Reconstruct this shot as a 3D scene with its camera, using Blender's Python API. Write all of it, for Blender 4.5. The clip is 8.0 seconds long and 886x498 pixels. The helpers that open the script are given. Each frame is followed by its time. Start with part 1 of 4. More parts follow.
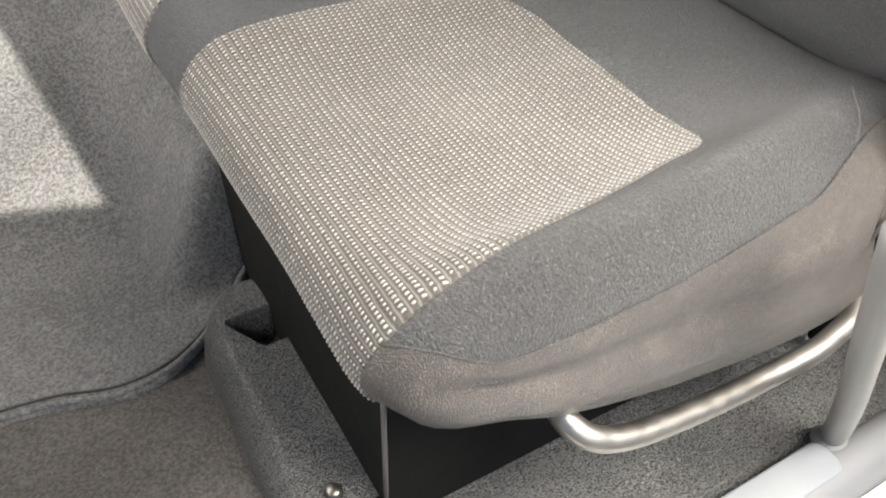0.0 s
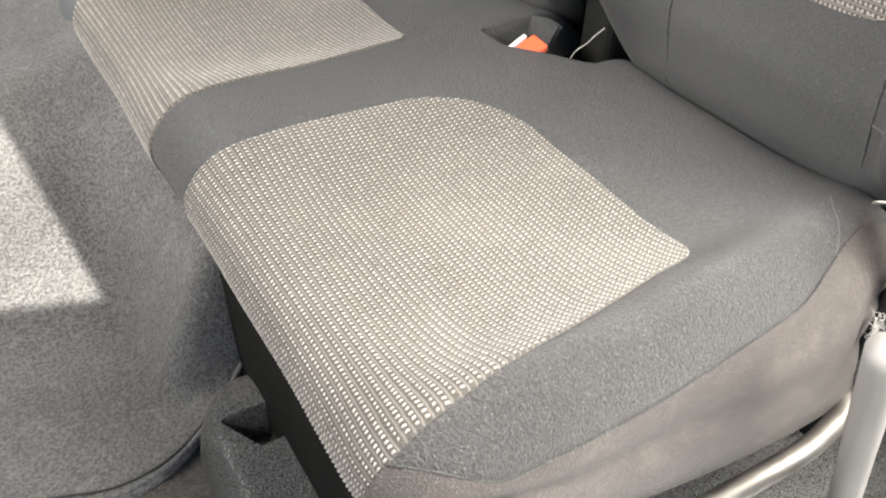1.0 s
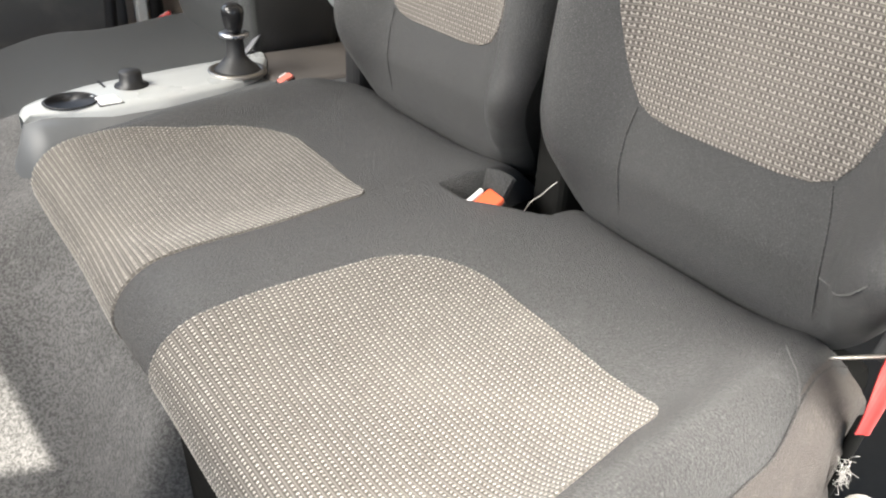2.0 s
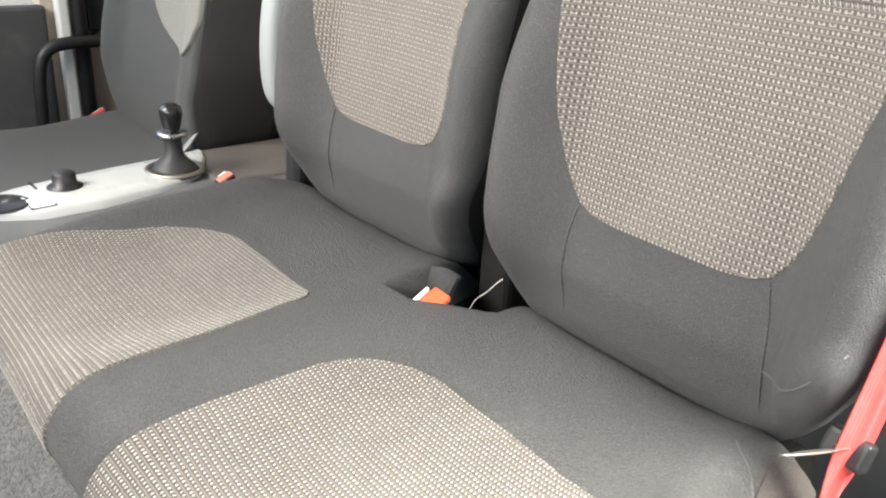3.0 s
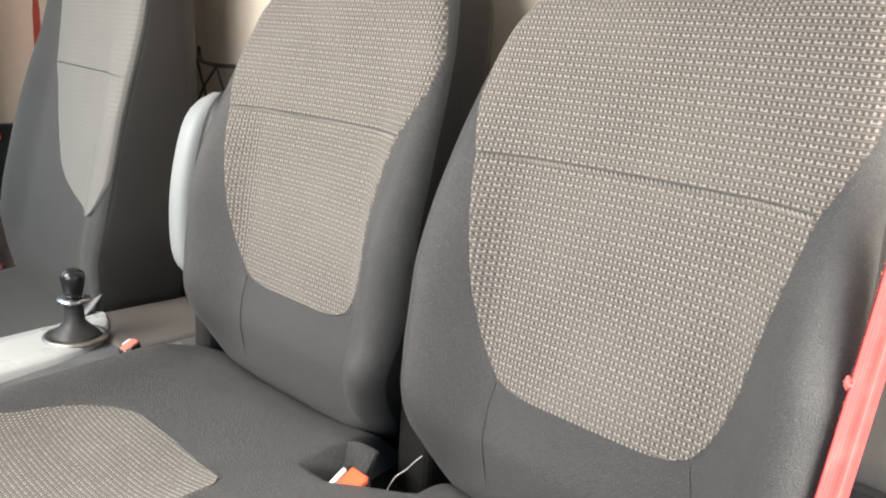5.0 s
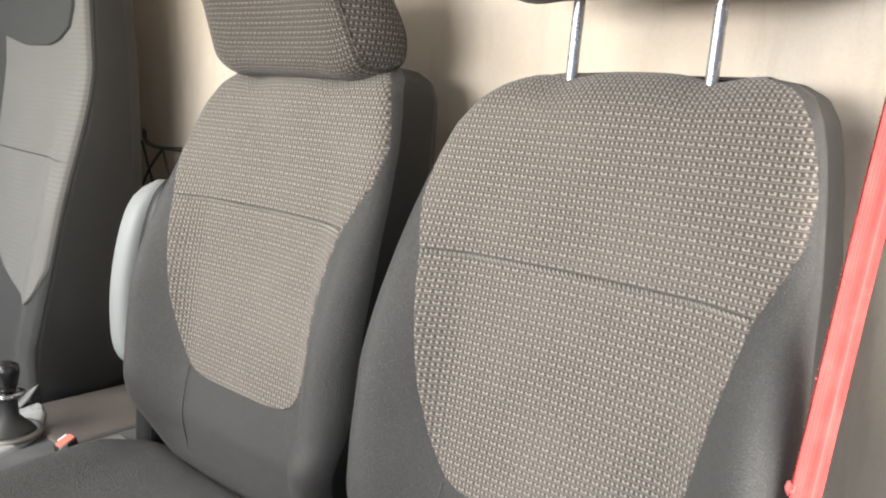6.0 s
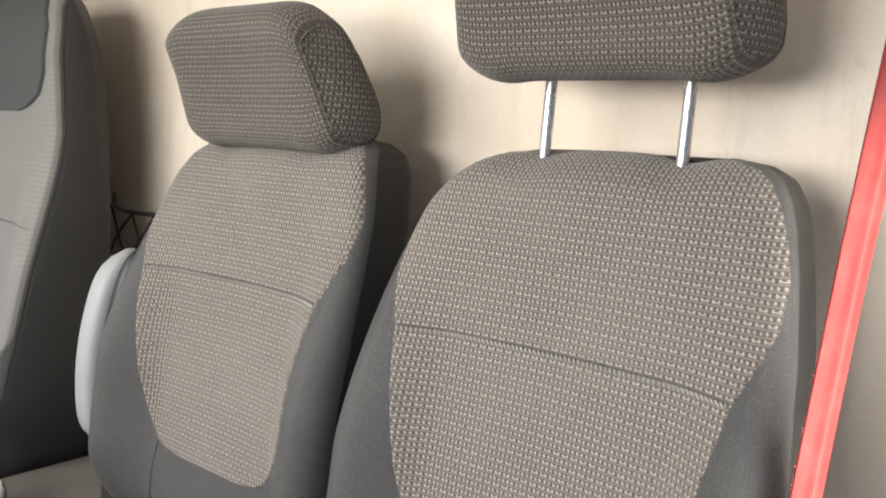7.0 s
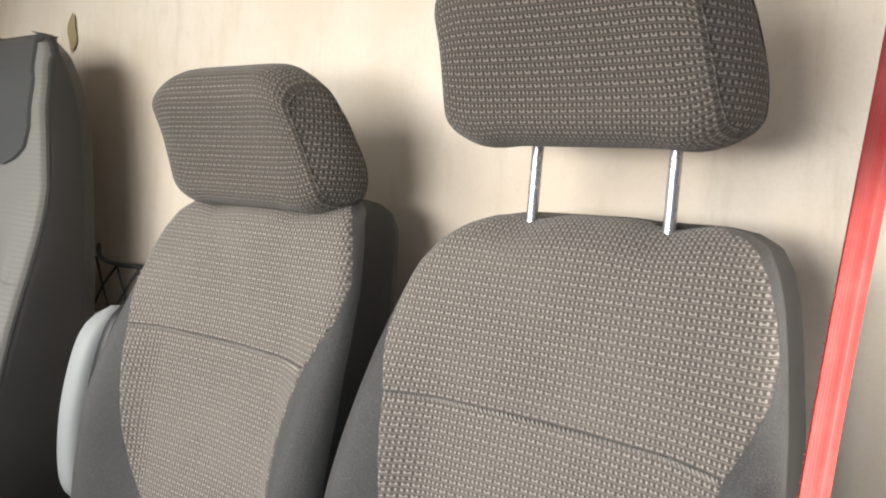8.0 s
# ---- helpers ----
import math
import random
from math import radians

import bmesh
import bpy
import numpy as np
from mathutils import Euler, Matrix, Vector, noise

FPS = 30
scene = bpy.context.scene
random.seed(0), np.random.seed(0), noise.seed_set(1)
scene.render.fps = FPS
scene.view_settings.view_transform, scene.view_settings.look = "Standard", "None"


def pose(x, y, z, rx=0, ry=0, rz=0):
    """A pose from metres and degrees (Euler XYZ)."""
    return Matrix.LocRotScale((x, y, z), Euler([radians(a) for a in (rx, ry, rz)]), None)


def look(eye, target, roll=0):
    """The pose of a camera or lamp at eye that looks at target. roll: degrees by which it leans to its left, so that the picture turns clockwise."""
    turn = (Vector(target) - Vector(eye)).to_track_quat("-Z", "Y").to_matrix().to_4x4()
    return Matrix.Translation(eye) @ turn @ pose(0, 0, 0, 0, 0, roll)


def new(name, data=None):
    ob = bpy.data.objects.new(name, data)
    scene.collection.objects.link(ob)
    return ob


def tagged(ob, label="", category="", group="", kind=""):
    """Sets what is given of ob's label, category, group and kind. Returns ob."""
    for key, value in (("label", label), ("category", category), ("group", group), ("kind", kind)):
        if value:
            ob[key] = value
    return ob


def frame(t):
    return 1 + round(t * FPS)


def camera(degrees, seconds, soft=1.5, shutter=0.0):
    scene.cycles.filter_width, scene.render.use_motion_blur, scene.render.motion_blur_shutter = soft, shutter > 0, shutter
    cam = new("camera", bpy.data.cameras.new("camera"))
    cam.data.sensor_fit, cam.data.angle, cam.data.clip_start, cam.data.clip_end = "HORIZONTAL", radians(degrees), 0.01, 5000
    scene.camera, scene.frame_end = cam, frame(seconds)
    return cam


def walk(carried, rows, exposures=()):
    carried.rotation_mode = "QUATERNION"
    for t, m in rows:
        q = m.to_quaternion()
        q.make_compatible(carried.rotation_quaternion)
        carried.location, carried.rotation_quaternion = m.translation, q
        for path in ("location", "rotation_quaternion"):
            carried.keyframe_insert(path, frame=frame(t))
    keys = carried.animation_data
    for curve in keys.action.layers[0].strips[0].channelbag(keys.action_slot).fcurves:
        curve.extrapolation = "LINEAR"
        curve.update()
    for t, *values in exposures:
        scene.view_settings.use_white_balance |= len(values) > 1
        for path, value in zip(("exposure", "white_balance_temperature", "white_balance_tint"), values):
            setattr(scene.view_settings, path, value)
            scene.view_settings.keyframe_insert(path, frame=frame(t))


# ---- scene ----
cam = camera(58.0, 8.0, soft=2.0)
PATH = [
    (0, (0.447, -0.125, 0.694), (-0.789, 0.652, -0.672), 2.5),
    (0.5, (0.443, -0.135, 0.715), (-0.83, 0.675, -0.599), 2.7),
    (1, (0.435, -0.13, 0.731), (-0.88, 0.728, -0.507), 2.8),
    (1.5, (0.418, -0.136, 0.755), (-0.945, 0.809, -0.364), 2.9),
    (2, (0.411, -0.136, 0.769), (-0.975, 0.908, -0.227), 3.0),
    (3.5, (0.384, -0.14, 0.801), (-0.964, 1.138, 0.06), 3.7),
    (4, (0.373, -0.135, 0.817), (-0.963, 1.191, 0.139), 3.7),
    (4.2, (0.369, -0.135, 0.819), (-0.963, 1.211, 0.177), 3.8),
    (5.5, (0.373, -0.111, 0.86), (-0.912, 1.36, 0.428), 3.9),
    (6, (0.371, -0.108, 0.877), (-0.884, 1.409, 0.522), 3.8),
    (6.5, (0.365, -0.109, 0.892), (-0.864, 1.442, 0.602), 3.8),
    (7, (0.361, -0.106, 0.907), (-0.854, 1.465, 0.672), 3.7),
    (7.5, (0.36, -0.1, 0.921), (-0.845, 1.485, 0.729), 3.6),
    (8, (0.355, -0.103, 0.941), (-0.843, 1.491, 0.786), 3.4),
]
walk(cam, [(t, look(eye, target, roll)) for t, eye, target, roll in PATH],
     [(0, 1.55), (0.5, 1.66), (1.0, 1.84), (2.0, 1.90), (3.5, 2.18), (5.5, 1.92), (7, 1.63), (8, 1.60)])

# ---- light ----
SUN_ELEV, SUN_AZ = radians(75), radians(-10)   # azimuth from straight ahead of the cab (-y) towards the driver's side (-x)
sun_dir = Vector((math.sin(SUN_AZ) * math.cos(SUN_ELEV), -math.cos(SUN_AZ) * math.cos(SUN_ELEV), math.sin(SUN_ELEV)))
world = bpy.data.worlds.new("sky")
scene.world = world
world.use_nodes = True
wn = world.node_tree.nodes
sky = wn.new("ShaderNodeTexSky")
sky.sky_type, sky.sun_disc = "NISHITA", False
sky.sun_elevation = SUN_ELEV
sky.sun_rotation = math.atan2(sun_dir.x, sun_dir.y)
world.node_tree.links.new(sky.outputs[0], wn["Background"].inputs[0])
wn["Background"].inputs[1].default_value = 0.05
sun = new("sun", bpy.data.lights.new("sun", "SUN"))
sun.data.energy, sun.data.angle, sun.data.color = 5.0, radians(0.6), (1.0, 0.95, 0.86)
sun.matrix_world = look(sun_dir * 5, (0, 0, 0))
glass_light = new("windscreen_light", bpy.data.lights.new("windscreen_light", "AREA"))
glass_light.data.shape, glass_light.data.size, glass_light.data.size_y = "RECTANGLE", 0.80, 0.50
glass_light.data.spread = radians(124)
glass_light.data.energy, glass_light.data.color = 4.4, (1.0, 0.955, 0.87)
glass_light.matrix_world = look((-0.885, -0.68, 1.28), (-0.68, 0.25, 0.50))
passenger_glass_light = new("windscreen_light_passenger", bpy.data.lights.new("windscreen_light_passenger", "AREA"))
passenger_glass_light.data.shape, passenger_glass_light.data.size, passenger_glass_light.data.size_y = "RECTANGLE", 0.70, 0.42
passenger_glass_light.data.spread = radians(104)
passenger_glass_light.data.energy, passenger_glass_light.data.color = 4.7, (1.0, 0.965, 0.92)
passenger_glass_light.matrix_world = look((-0.08, -0.90, 1.02), (0.02, 0.70, 0.86))
door_light = new("doorway_light", bpy.data.lights.new("doorway_light", "AREA"))
door_light.data.shape, door_light.data.size, door_light.data.size_y = "RECTANGLE", 0.7, 0.45
door_light.data.spread = radians(82)
door_light.data.energy, door_light.data.color = 3.8, (1.0, 0.955, 0.88)
door_light.matrix_world = look((0.62, 0.46, 0.90), (0.17, 0.22, 0.16))
side_light = new("side_window_light", bpy.data.lights.new("side_window_light", "AREA"))
side_light.data.shape, side_light.data.size, side_light.data.size_y = "RECTANGLE", 0.95, 0.60
side_light.data.energy, side_light.data.color = 1.0, (0.98, 0.98, 0.965)
side_light.matrix_world = look((-1.63, -0.22, 0.96), (-0.3, 0.10, 0.45))


# ---- small builders ----
def lerp_table(table, t):
    """Value at t of a list of (t, value), smoothly between its rows."""
    if t <= table[0][0]:
        return table[0][1]
    for (a, p), (b, q) in zip(table, table[1:]):
        if t <= b:
            return p + (q - p) * (t - a) / (b - a)
    return table[-1][1]


def smooth(a, b, t):
    k = min(1.0, max(0.0, (t - a) / (b - a)))
    return k * k * (3 - 2 * k)


def spaced(n, edge=0.02):
    """Fractions 0..1, with two extra rows close to each end."""
    inner = [edge + (1 - 2 * edge) * i / (n - 1) for i in range(n)]
    return [0.0, edge * 0.5] + inner + [1 - edge * 0.5, 1.0]


def grid(rows, uvs=None, loop=False, caps=(False, False), bm=None):
    """A smooth sheet through rows of points; loop joins each row's ends."""
    bm = bm or bmesh.new()
    verts = [[bm.verts.new(p) for p in row] for row in rows]
    layer = bm.loops.layers.uv.verify()
    n = len(rows[0])
    for i in range(len(rows) - 1):
        for j in range(n if loop else n - 1):
            k = (j + 1) % n
            quad = [(i, j), (i, k), (i + 1, k), (i + 1, j)]
            f = bm.faces.new([verts[a][b] for a, b in quad])
            f.smooth = True
            for l, (a, b) in zip(f.loops, quad):
                l[layer].uv = uvs[a][b] if uvs else (rows[a][b][0], rows[a][b][1] + rows[a][b][2])
    for end, on in zip((0, -1), caps):
        if on:
            f = bm.faces.new(verts[end])
            f.smooth = True
            for l, at in zip(f.loops, uvs[end] if uvs else ()):
                l[layer].uv = at
    return bm


def part(name, bm, material, parent=None, label="", flip=False):
    """Link a bmesh, drawn in world places, as one mesh under a thing or a part."""
    bmesh.ops.recalc_face_normals(bm, faces=bm.faces)
    if flip:
        bmesh.ops.reverse_faces(bm, faces=bm.faces)
    mesh = bpy.data.meshes.new(name)
    bm.to_mesh(mesh)
    bm.free()
    mesh.materials.append(material)
    ob = new(name, mesh)
    if parent is not None:
        ob.parent = parent
        if parent.type == "EMPTY":
            ob.matrix_parent_inverse = Matrix.Translation(parent.location).inverted()
    if label:
        ob["label"] = label
    return ob


def thing(name, place, label, category, group="", kind=""):
    ob = new(name)
    ob.empty_display_size = 0.05
    ob.location = place
    return tagged(ob, label, category, group, kind)


def box(bm, lo, hi, bevel=0.0, m=None, seg=2):
    """A box from corner to corner with rounded edges."""
    size = [b - a for a, b in zip(lo, hi)]
    mid = [(a + b) / 2 for a, b in zip(lo, hi)]
    made = bmesh.ops.create_cube(bm, size=1.0, matrix=Matrix.Translation(mid) @ Matrix.Diagonal((*size, 1)))
    if bevel:
        edges = list({e for v in made["verts"] for e in v.link_edges})
        out = bmesh.ops.bevel(bm, geom=edges, offset=min(bevel, 0.49 * min(size)), segments=seg, profile=0.5, affect="EDGES")
        verts = list({v for f in out["faces"] for v in f.verts} | {v for v in made["verts"] if v.is_valid})
    else:
        verts = made["verts"]
    if m is not None:
        bmesh.ops.transform(bm, matrix=m, verts=verts)
    return bm


def tube(bm, path, radius, sides=12, squash=1.0, closed_ends=True):
    """A round bar along a list of points; radius may be a list."""
    pts = [Vector(p) for p in path]
    rows, last = [], None
    for i, p in enumerate(pts):
        d = (pts[min(i + 1, len(pts) - 1)] - pts[max(i - 1, 0)]).normalized()
        side = last - d * last.dot(d) if last is not None else d.cross(Vector((0, 0, 1)) if abs(d.z) < 0.9 else Vector((1, 0, 0)))
        side.normalize()
        last = side
        up = d.cross(side)
        r = radius[i] if isinstance(radius, (list, tuple)) else radius
        rows.append([p + (side * math.cos(a) + up * math.sin(a) * squash) * r for a in (2 * math.pi * k / sides for k in range(sides))])
    return grid(rows, loop=True, caps=(closed_ends, closed_ends), bm=bm)


def curve(points, n=8):
    """Points of a smooth line through the given ones (Catmull-Rom)."""
    p = [Vector(q) for q in points]
    p = [2 * p[0] - p[1]] + p + [2 * p[-1] - p[-2]]
    out = []
    for a, b, c, d in zip(p, p[1:], p[2:], p[3:]):
        for i in range(n):
            t = i / n
            out.append(0.5 * (2 * b + (c - a) * t + (2 * a - 5 * b + 4 * c - d) * t * t + (3 * b - a - 3 * c + d) * t ** 3))
    return out + [p[-2]]


def lathe(bm, profile, m, sides=32):
    """A turned form: rows of (radius, height) about the z axis of m."""
    rows = [[m @ Vector((r * math.cos(a), r * math.sin(a), h)) for a in (2 * math.pi * k / sides for k in range(sides))] for r, h in profile]
    return grid(rows, loop=True, caps=(True, True), bm=bm)


# ---- materials ----
class Nodes:
    def __init__(self, name):
        self.mat = bpy.data.materials.new(name)
        self.mat.use_nodes = True
        self.tree = self.mat.node_tree
        self.bsdf = self.tree.nodes["Principled BSDF"]

    def put(self, value, socket):
        if isinstance(value, bpy.types.NodeSocket):
            self.tree.links.new(value, socket)
        else:
            socket.default_value = value

    def node(self, kind, out=0, **inputs):
        n = self.tree.nodes.new(kind)
        for key, v in inputs.items():
            self.put(v, n.inputs[key.replace("_", " ")])
        return n.outputs[out]

    def math(self, op, *args):
        n = self.tree.nodes.new("ShaderNodeMath")
        n.operation = op
        for i, a in enumerate(args):
            self.put(a, n.inputs[i])
        return n.outputs[0]

    def mix(self, fac, a, b):
        n = self.tree.nodes.new("ShaderNodeMix")
        n.data_type = "RGBA"
        self.put(fac, n.inputs[0])
        self.put(a, n.inputs[6])
        self.put(b, n.inputs[7])
        return n.outputs[2]

    def noise(self, scale, detail=4.0, where=None, rough=0.55):
        n = self.tree.nodes.new("ShaderNodeTexNoise")
        n.inputs["Scale"].default_value, n.inputs["Detail"].default_value, n.inputs["Roughness"].default_value = scale, detail, rough
        self.tree.links.new(where or self.object(), n.inputs["Vector"])
        return n.outputs[0]

    def object(self):
        return self.tree.nodes.new("ShaderNodeTexCoord").outputs["Object"]

    def ramp(self, value, a, b, lo=0.0, hi=1.0):
        n = self.tree.nodes.new("ShaderNodeMapRange")
        n.interpolation_type = "SMOOTHSTEP"
        self.put(value, n.inputs[0])
        for i, v in enumerate((a, b, lo, hi)):
            n.inputs[i + 1].default_value = v
        return n.outputs[0]

    def bump(self, height, strength, distance, below=None):
        n = self.tree.nodes.new("ShaderNodeBump")
        n.inputs["Strength"].default_value, n.inputs["Distance"].default_value = strength, distance
        self.put(height, n.inputs["Height"])
        if below is not None:
            self.put(below, n.inputs["Normal"])
        return n.outputs[0]

    def finish(self, color, rough, normal=None, metal=0.0, sheen=0.0, spec=0.5):
        self.put(color, self.bsdf.inputs["Base Color"])
        self.put(rough, self.bsdf.inputs["Roughness"])
        self.put(metal, self.bsdf.inputs["Metallic"])
        self.put(spec, self.bsdf.inputs["Specular IOR Level"])
        if sheen:
            self.bsdf.inputs["Sheen Weight"].default_value = sheen
            self.bsdf.inputs["Sheen Roughness"].default_value = 0.45
        if normal is not None:
            self.put(normal, self.bsdf.inputs["Normal"])
        return self.mat


def rgb(r, g, b):
    return (r, g, b, 1.0)


def fabric(name, color, dust, fine=560.0, sheen=0.07, lift=0.0016, mottle=0.10, glint=0.32, smear=1.0, nap=0.54, spec=0.5):
    """Close-woven plain cloth with coarse nap, painted glints, pale dust and rubbed patches."""
    n = Nodes(name)
    grain, cloud, patch = n.noise(fine, 3, None, 0.7), n.noise(7.0, 4), n.noise(40.0, 5)
    speck = n.ramp(n.noise(fine * 1.15, 2), 0.58, 0.70)
    c = n.mix(n.ramp(cloud, 0.3, 0.8, 0.1, 0.65), rgb(*color), rgb(*dust))
    c = n.mix(n.math("MULTIPLY", n.ramp(patch, 0.5, 0.72), mottle), c, rgb(*[v * 1.25 for v in dust]))
    smudge = n.math("MULTIPLY", n.ramp(n.noise(13.0, 5, None, 0.65), 0.58, 0.76), n.ramp(n.noise(90.0, 3), 0.35, 0.65, 0.1 * smear, 0.42 * smear))
    c = n.mix(smudge, c, rgb(*[v * 2.1 for v in dust]))
    c = n.mix(n.ramp(grain, 0.40, 0.56, nap, 0.0), c, rgb(*[v * 0.3 for v in color]))
    # Glints of the nap are put into the colour as pale specks.
    c = n.mix(n.math("MULTIPLY", speck, glint), c, rgb(0.42, 0.41, 0.385))
    nor = n.bump(grain, 1.0, lift * 1.8, n.bump(patch, 0.12, 0.002))
    return n.finish(c, 0.43, nor, sheen=sheen, spec=spec)


def weave(name, pale, mid, dark, pu=0.0096, pv=0.0058, printed=1.0, fuse=0.22):
    """Two-tone knitted cloth: rows of small pale oval floats, in pairs, every second row shifted. The mesh's UV is in metres."""
    n = Nodes(name)
    uv = n.tree.nodes.new("ShaderNodeSeparateXYZ")
    n.tree.links.new(n.tree.nodes.new("ShaderNodeUVMap").outputs[0], uv.inputs[0])
    wob = n.noise(190.0, 2)
    u = n.math("ADD", n.math("DIVIDE", uv.outputs[0], pu), n.math("MULTIPLY", wob, 0.18))
    v = n.math("ADD", n.math("DIVIDE", uv.outputs[1], pv), n.math("MULTIPLY", wob, 0.15))
    odd = n.math("FLOORED_MODULO", n.math("FLOOR", v), 2.0)
    fv = n.math("SUBTRACT", n.math("FRACT", v), 0.5)
    lean = n.math("MULTIPLY", fv, 0.10)
    fu = n.math("SUBTRACT", n.math("FRACT", n.math("ADD", n.math("ADD", u, lean), n.math("MULTIPLY", odd, 0.5))), 0.5)
    au = n.math("ABSOLUTE", fu)
    av = n.math("ABSOLUTE", fv)
    a = n.math("POWER", n.math("ABSOLUTE", n.math("DIVIDE", n.math("SUBTRACT", au, 0.245), 0.138)), 2.0)
    b = n.math("POWER", n.math("ABSOLUTE", n.math("DIVIDE", fv, 0.33)), 2.0)
    dome = n.math("MAXIMUM", n.math("SUBTRACT", 1.0, n.math("ADD", a, b)), 0.0)
    low = n.math("POWER", n.math("ABSOLUTE", n.math("DIVIDE", n.math("ADD", fv, 0.12), 0.14)), 2.0)
    bar = n.math("MULTIPLY", n.math("MAXIMUM", n.math("SUBTRACT", 1.0, low), 0.0), n.ramp(au, 0.18, 0.28, 1.0, 0.0))
    dome = n.math("MAXIMUM", dome, n.math("MULTIPLY", bar, n.math("MULTIPLY", n.math("ADD", 0.5, odd), fuse)))
    dash = n.ramp(dome, 0.0, 0.55)
    between = n.ramp(av, 0.27, 0.38)
    fine = n.math("ABSOLUTE", n.math("SUBTRACT", n.math("FRACT", n.math("MULTIPLY", v, 4.0)), 0.5))
    rib = n.math("MULTIPLY", between, n.ramp(fine, 0.05, 0.35))
    hole = n.math("MULTIPLY", n.ramp(au, 0.40, 0.46), n.ramp(av, 0.16, 0.30, 1.0, 0.0))
    ground = n.mix(between, rgb(*[x * 0.72 for x in mid]), rgb(*[x * 1.12 for x in mid]))
    ground = n.mix(n.math("MULTIPLY", rib, 0.22), ground, rgb(*pale))
    # Groove shading between the rows of floats is put into the colour.
    groove = n.math("MULTIPLY", n.ramp(fv, 0.26, 0.33), n.ramp(fv, 0.38, 0.45, 1.0, 0.0))
    ground = n.mix(n.math("MULTIPLY", groove, 0.32), ground, rgb(*dark))
    ground = n.mix(n.math("MULTIPLY", hole, 0.32), ground, rgb(*dark))
    tone = n.ramp(n.noise(420.0, 1), 0.3, 0.7, 0.65, 1.0)
    c = n.mix(n.math("MULTIPLY", dash, n.math("MULTIPLY", tone, printed)), ground, rgb(*pale))
    worn = n.ramp(n.noise(9.0, 4), 0.4, 0.75, 0.0, 0.22)
    c = n.mix(worn, c, rgb(*[0.4 * x + 0.6 * y for x, y in zip(pale, mid)]))
    fuzz = n.noise(1400.0, 2)
    height = n.math("ADD", n.math("ADD", dome, n.math("MULTIPLY", rib, 0.25)), n.math("MULTIPLY", fuzz, 0.3))
    return n.finish(c, 0.9, n.bump(height, 0.6, 0.0011), sheen=0.15, spec=0.2)


def plastic(name, color, rough=0.5, grain=500.0, lift=0.0003, dust=0.15, spec=0.5):
    n = Nodes(name)
    g, cloud = n.noise(grain, 3), n.noise(12.0, 5)
    c = n.mix(n.ramp(cloud, 0.45, 0.75, 0.0, dust), rgb(*color), rgb(0.30, 0.29, 0.27))
    r = n.ramp(cloud, 0.3, 0.7, rough - 0.08, rough + 0.12)
    return n.finish(c, r, n.bump(g, 0.4, lift), spec=spec)


def metal(name, color, rough):
    n = Nodes(name)
    m = n.noise(60.0, 5)
    return n.finish(n.mix(n.ramp(m, 0.5, 0.8, 0.0, 0.3), rgb(*color), rgb(*[v * 0.6 for v in color])), n.ramp(m, 0.3, 0.7, rough, rough + 0.15), None, metal=1.0)


def carpet_cloth(name="needle_felt_carpet", tint=(1.0, 0.98, 0.955)):
    n = Nodes(name)

    def shade(v):
        return rgb(*[v * t for t in tint])

    f1, f2, cloud, mid = n.noise(260.0, 3, None, 0.7), n.noise(1200.0, 2), n.noise(5.0, 4), n.noise(60.0, 4)
    c = n.mix(n.ramp(cloud, 0.35, 0.7), shade(0.135), shade(0.205))
    c = n.mix(n.ramp(f1, 0.40, 0.56, 0.6, 0.0), c, shade(0.045))
    c = n.mix(n.ramp(f1, 0.57, 0.71, 0.0, 0.25), c, shade(0.36))
    c = n.mix(n.ramp(mid, 0.55, 0.8, 0.0, 0.35), c, shade(0.34))
    nor = n.bump(f1, 1.0, 0.004, n.bump(mid, 0.3, 0.004))
    return n.finish(c, 1.0, n.bump(f2, 0.5, 0.0008, nor), sheen=0.2, spec=0.1)


def vinyl_floor():
    n = Nodes("grained_vinyl")
    at = n.tree.nodes.new("ShaderNodeMapping")
    at.inputs["Scale"].default_value = (1.0, 0.5, 1.0)
    n.tree.links.new(n.object(), at.inputs[0])
    v = n.tree.nodes.new("ShaderNodeTexVoronoi")
    v.feature = "SMOOTH_F1"
    v.inputs["Scale"].default_value = 980.0
    bend = n.tree.nodes.new("ShaderNodeVectorMath")
    bend.operation = "ADD"
    wob = n.tree.nodes.new("ShaderNodeTexNoise")
    wob.inputs["Scale"].default_value = 300.0
    n.tree.links.new(at.outputs[0], wob.inputs["Vector"])
    shrink = n.tree.nodes.new("ShaderNodeVectorMath")
    shrink.operation = "SCALE"
    shrink.inputs["Scale"].default_value = 0.004
    n.tree.links.new(wob.outputs["Color"], shrink.inputs[0])
    n.tree.links.new(at.outputs[0], bend.inputs[0])
    n.tree.links.new(shrink.outputs[0], bend.inputs[1])
    n.tree.links.new(bend.outputs[0], v.inputs["Vector"])
    cell = n.ramp(v.outputs["Distance"], 0.2, 0.62, 1.0, 0.0)
    cloud = n.noise(10.0, 5)
    c = n.mix(cell, rgb(0.035, 0.035, 0.033), n.mix(n.ramp(cloud, 0.35, 0.7), rgb(0.19, 0.187, 0.18), rgb(0.27, 0.264, 0.252)))
    return n.finish(c, n.ramp(cloud, 0.3, 0.7, 0.30, 0.42), n.bump(cell, 1.0, 0.0022))


